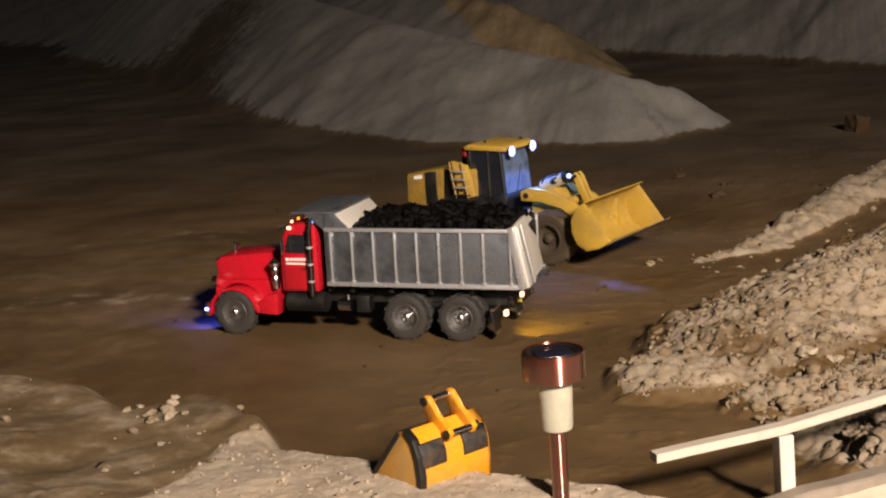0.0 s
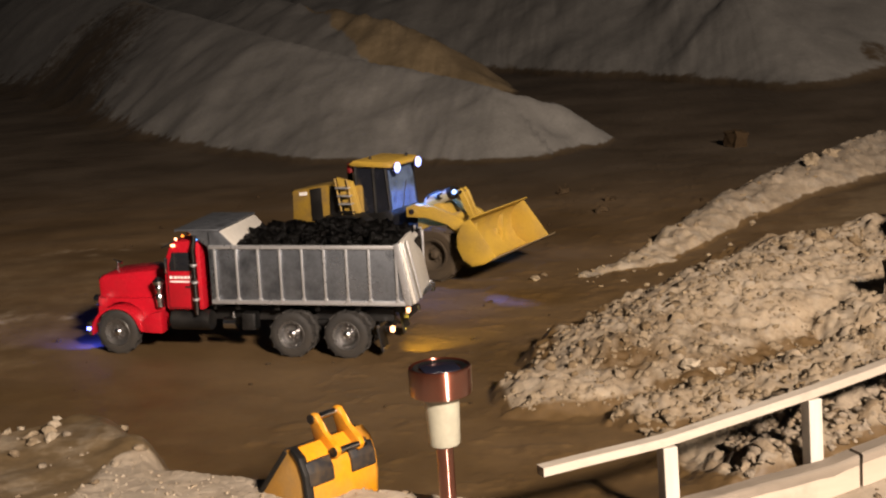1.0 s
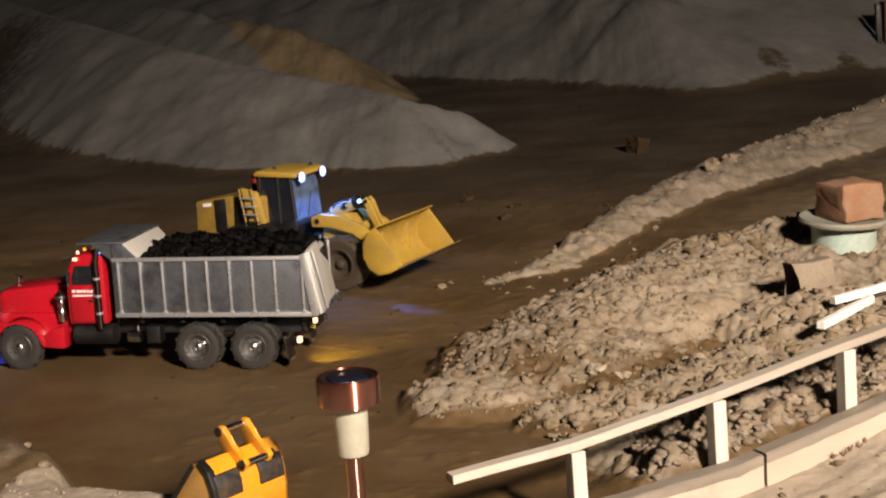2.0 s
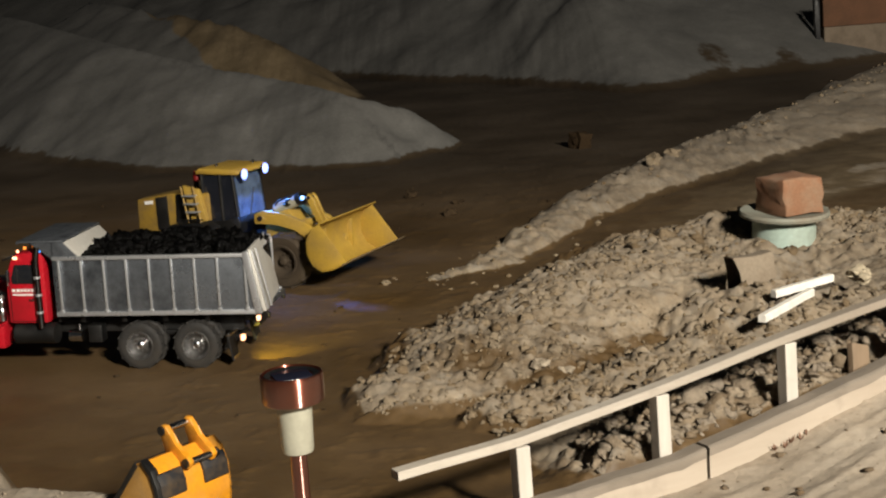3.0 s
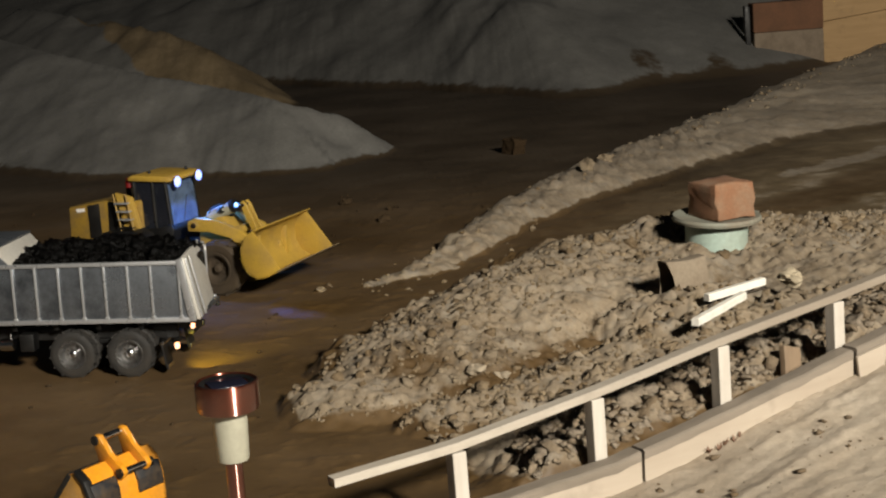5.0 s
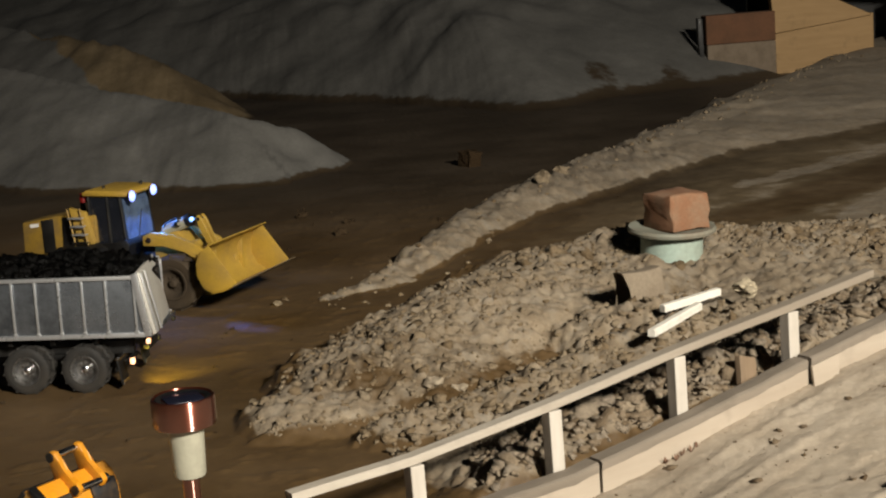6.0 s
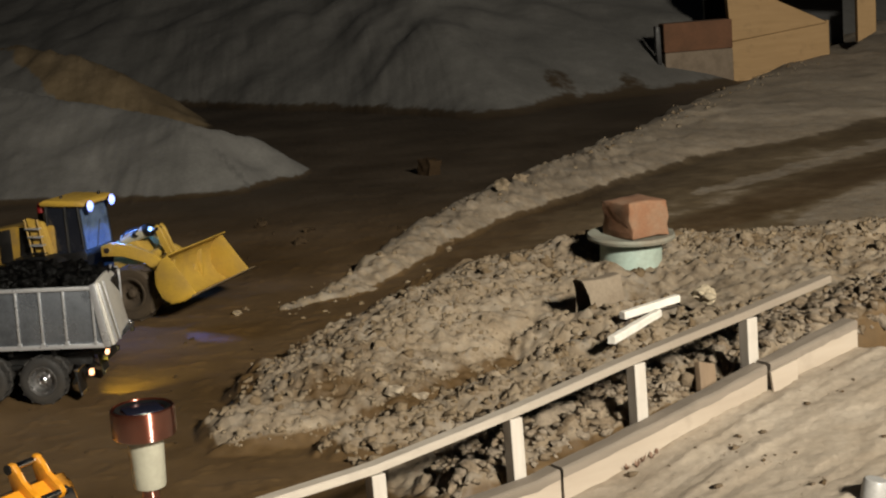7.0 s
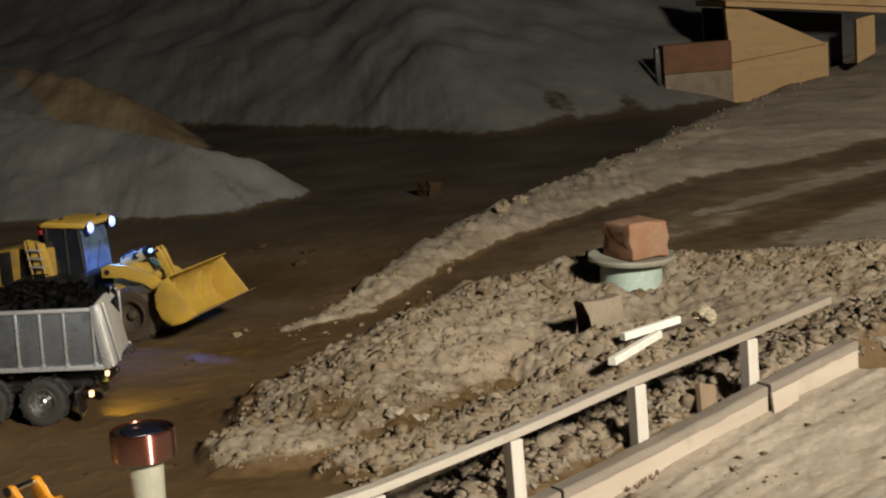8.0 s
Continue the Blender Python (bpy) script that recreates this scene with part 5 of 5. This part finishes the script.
def build_pipe():
    x, y = 0.640, 2.895
    t = thing("pipe_stub", pose(x, y, 0.104, 2.5, 2, 0), "pale green plastic pipe end with a wide dusty cap", "pipe")
    part("pipe", spun(B(), [(0.054, -0.06), (0.060, -0.06), (0.060, 0.052), (0.054, 0.052), (0.054, -0.06)], 40), PVC, t, "pale green plastic pipe")
    part("cap", spun(B(), [(0, 0.050), (0.074, 0.050), (0.084, 0.054), (0.0855, 0.059), (0.083, 0.064), (0.070, 0.0625), (0.062, 0.060), (0, 0.060)], 48), PVC_DIRTY, t, "dusty green-grey plastic flange cap")
    m = Matrix.Translation((x + 0.012, y - 0.004, 0.1630)) @ Matrix.Rotation(radians(22), 4, "Z")
    rough_block("brick", (0.090, 0.095, 0.070), m, BRICK, "rough broken orange-red brick lying on the pipe cap", "brick", 3, 0.006)


build_pipe()


def build_duct_offcut():
    """A short bent cover, open towards one end, with a torn lip."""
    outer = [(-0.034, -0.020), (-0.030, 0.0), (-0.0245, 0.030), (-0.0205, 0.053), (-0.0175, 0.0565), (0.0, 0.057), (0.014, 0.054), (0.020, 0.030), (0.024, -0.020)]
    inner = [(y * 0.92, z - 0.0030) for y, z in outer]
    ring = outer + inner[::-1]
    bm, rows, n = B(), [], 9
    for i in range(n + 1):
        u = i / n
        row = []
        for k, (y, z) in enumerate(ring):
            torn = (0.006 * noise.noise((y * 60, z * 60, 4.0)) + (0.009 if z > 0.045 else 0)) * (1 - u) ** 3
            sag = -0.003 * math.sin(math.pi * u)
            row.append(bm.verts.new((-0.034 - torn + 0.068 * u, y + 0.0008 * noise.noise((u * 5, y * 50, 1)), z + sag + 0.002 * u)))
        rows.append(row)
    m = len(ring)
    for p, q in zip(rows, rows[1:]):
        for i in range(m):
            bm.faces.new((p[i], p[(i + 1) % m], q[(i + 1) % m], q[i]))
    half = len(outer)
    for r in (rows[0], rows[-1]):
        for i in range(half - 1):
            bm.faces.new((r[i], r[i + 1], r[m - 2 - i], r[m - 1 - i]))
    ob = new("cover_offcut", finish("cover_offcut", bm, STONE, True))
    ob.matrix_world = pose(0.512, 2.588, 0.0960, 0, 1, 22)
    tagged(ob, "dusty grey-brown bent cover with a torn open end", "scrap cover")


build_duct_offcut()


BARE_WHITE = wood_material("bleached_wood", (0.66, 0.63, 0.56), (0.78, 0.75, 0.68))


YELLOW_STONE = worn("yellowish_stone", (0.44, 0.375, 0.265), (0.33, 0.27, 0.18), 0.9, 0, 60, 0.7, 0.4)


def stick(a, b, w, label):
    a, b = Vector((*a, 0.114)), Vector((*b, 0.120))
    bm = B()
    n = 10
    rows = []
    side = (b - a).cross(Vector((0, 0, 1))).normalized()
    for i in range(n + 1):
        p = a.lerp(b, i / n)
        ww = w * (1 + 0.25 * noise.noise((i * 0.7, a.x * 9, 1)))
        rows.append([bm.verts.new(p + side * ww * s + Vector((0, 0, h))) for s, h in ((-1, -0.006), (1, -0.006), (1, 0.004), (0.7, 0.006), (-0.7, 0.006), (-1, 0.004))])
    for p, q in zip(rows, rows[1:]):
        for i in range(6):
            bm.faces.new((p[i], p[(i + 1) % 6], q[(i + 1) % 6], q[i]))
    bm.faces.new(rows[0]), bm.faces.new(rows[-1][::-1])
    ob = new("wood_stick", finish("wood_stick", bm, BARE_WHITE))
    tagged(ob, label, "stick", "sticks on the bank")


stick((0.520, 2.44), (0.630, 2.503), 0.0065, "whitish splintered stick of wood on dry soil")
stick((0.468, 2.285), (0.574, 2.412), 0.0065, "whitish broken stick of wood lying aslant on soil")


def build_twig():
    bm = B()
    path = [(0.470, 2.425), (0.505, 2.440), (0.540, 2.462), (0.585, 2.492), (0.630, 2.512), (0.668, 2.520)]
    pts = [Vector((x, y, height(x, y) + 0.004 + 0.004 * (k % 2))) for k, (x, y) in enumerate(path)]
    for k, (a, b) in enumerate(zip(pts, pts[1:])):
        rod(bm, a, b, 0.0030 - 0.0003 * k, 8, 0.0028 - 0.0003 * k)
    rod(bm, pts[2], pts[2] + Vector((0.020, -0.016, 0.006)), 0.0016, 6, 0.0008)
    ob = new("twig", finish("twig", bm, TWIG_BARK, True))
    tagged(ob, "thin dark bent twig lying on dry soil", "twig")


TWIG_BARK = wood_material("dark_bark", (0.030, 0.022, 0.015), (0.060, 0.045, 0.030))
build_twig()
x, y = 0.562, 2.090
rough_block("board_scrap", (0.034, 0.010, 0.050), pose(x, y, 0.066, -16, 15, 30), SCRAP_WOOD, "brown weathered scrap of board stuck in loose soil", "wood scrap", 21, 0.0015)
x, y = 0.677, 2.483
ob = new("pale_stone", finish("pale_stone", clod(random.Random(5), 0.020, 3, 0.55, 0.05), YELLOW_STONE))
ob.matrix_world = pose(x, y, max(height(x, y), 0.112) + 0.014, 5, 4, 20)
tagged(ob, "pale yellowish stone on dry soil", "stone")
x, y = 0.455, 5.25
rough_block("dark_stone", (0.045, 0.070, 0.065), pose(x + 0.015, y, height(x, y) - 0.012, 4, 6, 32), EARTH, "dark brown squarish stone on damp ground", "stone", 33, 0.01)

# ---------------------------------------------------------------- wooden portal at the far end


def build_portal():
    y = 8.0
    b = thing("brick_pier", pose(2.135, y - 0.06, 0.0, 0, 0, 2), "reddish block on a grey block beside the wooden portal", "brick pier")
    bm = box(B(), (-0.17, -0.10, -0.05), (0.192, 0.0, 0.175), 0.006)
    part("lower_block", bm, BRICK_GREY, b, "dusty grey block", smooth=False)
    part("upper_block", box(B(), (-0.173, -0.10, 0.1755), (0.192, 0.0, 0.325), 0.006), RUSTY, b, "rusty red block", smooth=False)
    post = thing("dark_post", pose(1.950, y - 0.12, 0, 0, 0, 0), "thin dark upright stake against the blocks", "stake")
    part("stake", prism(B(), [(-0.006, 0.0), (0.010, 0.0), (0.004, 0.18), (0.006, 0.31), (-0.022, 0.315), (-0.020, 0.20)], -0.02, 0.02, 0.002), BLACK, post)
    t = thing("wooden_portal", pose(-0.035, y - 0.12, 0, 0, 0, 0), "yellow pine portal of stacked boards with a dark opening", "portal")
    part("lower_board", prism(B(), [(2.365, -0.02), (2.88, 0.05), (2.875, 0.265), (2.36, 0.205)], -0.03, 0.03, 0.004), WARM_WOOD, t, "broad yellow pine board", smooth=False)
    part("upper_board", prism(B(), [(2.36, 0.207), (2.88, 0.267), (2.44, 0.485), (2.34, 0.50)], -0.028, 0.03, 0.004), WARM_WOOD, t, "slanting cut yellow pine board", smooth=False)
    part("post", prism(B(), [(2.86, 0.04), (2.90, 0.05), (2.90, 0.275), (2.86, 0.27)], 0.02, 0.10, 0.003), WARM_WOOD, t, smooth=False)
    part("far_jamb", prism(B(), [(3.04, 0.15), (3.14, 0.2), (3.14, 0.40), (3.04, 0.38)], -0.02, 0.02, 0.003), WARM_WOOD, t, smooth=False)
    part("roof_board", prism(B(), [(2.33, 0.50), (3.20, 0.40), (3.20, 0.43), (2.33, 0.53)], -0.08, 0.5, 0.004), WARM_WOOD, t, "yellow pine roof board", smooth=False)
    part("roof_cover", prism(B(), [(2.33, 0.532), (3.22, 0.432), (3.22, 0.60), (2.33, 0.66)], -0.02, 0.5, 0.004), WARM_WOOD, t, smooth=False)
    # black sheet added behind the opening to stand for its shade
    part("shade_backing", prism(B(), [(2.36, 0.0), (3.14, 0.0), (3.14, 0.40), (2.36, 0.49)], 0.46, 0.49), BLACK, t, smooth=False)


build_portal()

# ---------------------------------------------------------------- loose soil


def scatter(name, count, x0, x1, y0, y1, weight, lo, hi, material, seed, label, sink=0.3, seg=1, power=3.0):
    gen = np.random.default_rng(seed)
    xs, ys = gen.uniform(x0, x1, count * 8), gen.uniform(y0, y1, count * 8)
    z, grey, pale, tan, pool, sand, darker = land(xs, ys)
    keep = gen.uniform(0, 1, len(xs)) < weight(xs, ys, z, grey, pale, tan)
    xs, ys, z = xs[keep][:count], ys[keep][:count], z[keep][:count]
    sizes = lo + (hi - lo) * gen.uniform(0, 1, len(xs)) ** power
    ob = new(name, lump_mesh(name, np.stack([xs, ys, z + sizes * (0.5 - sink)], 1), sizes, material, seed, 7, seg))
    return tagged(ob, label, "soil", kind="stuff")


def near_line(line, w):
    return lambda x, y: ridge(x, y, [(a, b, 1.0, w, w) for a, b, *_ in line])[1]


berm_close, lobe_close, far_close = near_line(BERM, 0.30), near_line(LOBE, 0.18), near_line(FAR_RIDGE, 0.14)
on_berm = lambda x, y, z: (z > 0.012) * np.clip(berm_close(x, y) * 1.4, 0, 1) * (rail_side(x, y)[0] < -0.03)
scatter("berm_crumbs", 3800, -0.2, 1.2, 2.05, 3.15, lambda x, y, z, g, p, t: on_berm(x, y, z) * ease(-0.4, 0.3, fractal(x, y, 8, 501)), 0.0015, 0.0058, CLOD_PALE, 101, "dry crumbs of soil heaped along a bank", power=2.5, sink=0.55)
scatter("berm_clods", 900, -0.2, 1.2, 2.05, 3.15, lambda x, y, z, g, p, t: on_berm(x, y, z) * ease(-0.5, 0.3, fractal(x, y, 6, 511)), 0.003, 0.0125, CLOD_PALE, 102, "larger dry clods sunk in the bank", power=2.6, seg=2, sink=0.75)
in_ditch = lambda x, y: (rail_side(x, y)[0] < -0.022) * (rail_side(x, y)[0] > -0.26) * (x > 0.16)
scatter("ditch_crumbs", 2200, 0.02, 1.1, 1.80, 2.45, lambda x, y, z, g, p, t: in_ditch(x, y), 0.002, 0.008, CLOD_DARK, 103, "grey-brown crumbs of soil in the ditch behind the railing", power=2, sink=0.3, seg=2)
scatter("ditch_clods", 480, 0.02, 1.1, 1.80, 2.45, lambda x, y, z, g, p, t: in_ditch(x, y), 0.006, 0.017, CLOD_DARK, 104, "damp clods lying in the ditch behind the railing", seg=2, power=2.2, sink=0.55)
on_lobe = lambda x, y: np.clip(lobe_close(x, y) * 1.5, 0, 1) * (rail_side(x, y)[0] < -0.04)
scatter("lobe_crumbs", 2200, 0.05, 1.1, 2.1, 2.6, lambda x, y, z, g, p, t: on_lobe(x, y), 0.0015, 0.007, CLOD_PALE, 105, "dry crumbs on the bank above the ditch", power=2.5, sink=0.55)
scatter("lobe_clods", 420, 0.05, 1.1, 2.1, 2.6, lambda x, y, z, g, p, t: on_lobe(x, y), 0.005, 0.013, CLOD_PALE, 106, "dry clods on the bank above the ditch", power=3, seg=2, sink=0.65)
scatter("ridge_clods", 1000, -0.15, 2.8, 3.0, 7.8, lambda x, y, z, g, p, t: far_close(x, y), 0.003, 0.011, CLOD_PALE, 107, "pale clods along the far ridge", power=3, sink=0.5)
scatter("yard_crumbs", 170, -1.6, 0.9, 2.1, 5.0, lambda x, y, z, g, p, t: 0.4 * (z < 0.03), 0.0015, 0.008, EARTH, 109, "scattered crumbs of soil on the yard", power=6)
scatter("pale_gravel", 800, -1.0, 0.02, 1.45, 2.0, lambda x, y, z, g, p, t: p * (z > 0.03) * (np.interp(x, *PALE_EDGE) - y > -0.02), 0.001, 0.0042, CLOD_SAND, 111, "fine pale gravel on the near heap", power=4)
crumb_row = lambda x, y, s: np.exp(-((rail_side(x, y)[0] + 0.02 * fractal(x, y, 3, 7) - s) / 0.010) ** 2) * ease(-0.2, 0.3, fractal(x, y, 9, 131))
scatter("ramp_crumbs", 620, 0.0, 1.3, 1.3, 2.2, lambda x, y, z, g, p, t: (rail_side(x, y)[0] > 0.045) * (0.10 * ease(0.1, 0.45, fractal(x, y, 7, 131)) + crumb_row(x, y, 0.13) + crumb_row(x, y, 0.19) + crumb_row(x, y, 0.27)), 0.001, 0.0070, CLOD_BROWN, 113, "brown crumbs of soil on the sandy ramp", power=4)
chalk = [(-0.849, 2.124), (-0.820, 2.099), (-0.805, 2.095), (-0.789, 2.09), (-0.848, 2.045), (-0.829, 1.991), (-0.823, 2.025), (-0.763, 1.976), (-0.750, 1.943), (-0.787, 1.963),
         (-0.772, 1.937), (-0.767, 2.007), (-0.833, 2.08), (-0.778, 2.048)]
tagged(new("chalk_lumps", lump_mesh("chalk_lumps", np.array([(x, y, height(x, y) + 0.002) for x, y in chalk]), [0.0065 + 0.003 * ((k * 7) % 5) / 4 for k in range(len(chalk))], CLOD_WHITE, 115, 5, 2)),
       "small heap of whitish broken lumps", "soil", kind="stuff")
scatter("heap_clods", 120, -1.5, -0.45, 1.6, 2.3, lambda x, y, z, g, p, t: (z > 0.02) * 0.8, 0.002, 0.011, CLOD_DARK, 117, "brown clods on the near heap", power=5)

# ---------------------------------------------------------------- single stones, sprouts and scraps
for k, (x, y, size, stuff, words) in enumerate(((-0.097, 4.43, 0.016, EARTH, "small dark brown stone on the yard"), (0.007, 4.084, 0.018, EARTH, "dark brown clod of earth on the yard"),
                                 (0.038, 4.254, 0.014, EARTH, "dark brown clod of earth on the yard"), (0.092, 3.151, 0.006, CLOD_PALE, "pale pebble on damp soil"),
                                 (-0.142, 3.261, 0.011, CLOD_PALE, "pale clod beside a wet patch"), (0.130, 2.358, 0.012, CLOD_WHITE, "whitish stone in the bank of clods"),
                                 (0.171, 2.346, 0.010, CLOD_WHITE, "whitish pebble in the bank of clods"), (0.689, 4.544, 0.024, CLOD_PALE, "pale clod on the far ridge"),
                                 (0.608, 4.404, 0.026, CLOD_PALE, "pale clod on the far ridge"))):
    ob = new("loose_stone", finish("loose_stone", clod(random.Random(60 + k), size, 2, 0.75, 0.25), stuff))
    ob.matrix_world = pose(x, y, height(x, y) + size * 0.25, 8, -6, k * 70)
    tagged(ob, words, "stone")


DARK_LEAF = worn("withered_leaf", (0.17, 0.095, 0.06), (0.10, 0.06, 0.035), 0.8, 0, 40, 0.6, 0.1)


def sprout(x, y, seed):
    """A few withered leaves that stick out of the sand."""
    rng = random.Random(seed)
    t = thing("withered_sprout", pose(x, y, height(x, y) - 0.001), "withered brown sprout in sand beside the plank", "plant", "withered sprouts")
    for k in range(4):
        a, lean, h = rng.uniform(0, 6.28), rng.uniform(0.3, 0.9), rng.uniform(0.006, 0.012)
        tip = Vector((math.cos(a) * lean * h, math.sin(a) * lean * h, h))
        side = Vector((-math.sin(a), math.cos(a), 0)) * 0.0016
        bm = B()
        v = [bm.verts.new(p) for p in (-side * 0.4, side * 0.4, tip * 0.55 + side, tip, tip * 0.55 - side)]
        w = [bm.verts.new(q.co + Vector((0, 0, 0.0005))) for q in v]
        bm.faces.new(v), bm.faces.new(w[::-1])
        for i in range(5):
            bm.faces.new((v[i], v[(i + 1) % 5], w[(i + 1) % 5], w[i]))
        part("leaf", bm, DARK_LEAF, t, smooth=False)


for k in range(5):
    d = (RAIL_B - RAIL_A).normalized()
    p = RAIL_A + d * (0.352 + 0.013 * k) + Vector((d.y, -d.x, 0)) * (0.043 + 0.004 * (k % 2))
    sprout(p.x, p.y, k)
t = thing("plastic_cup", pose(0.637, 1.656, height(0.637, 1.656) - 0.004, 6, 8, 30), "small white plastic cap lying on sand", "plastic cap")
part("cup", spun(B(), [(0, 0.026), (0.0125, 0.026), (0.0145, 0.0235), (0.0155, 0.0), (0.0145, 0.0), (0.0135, 0.0225), (0, 0.0235)], 28), FROST_WHITE, t)
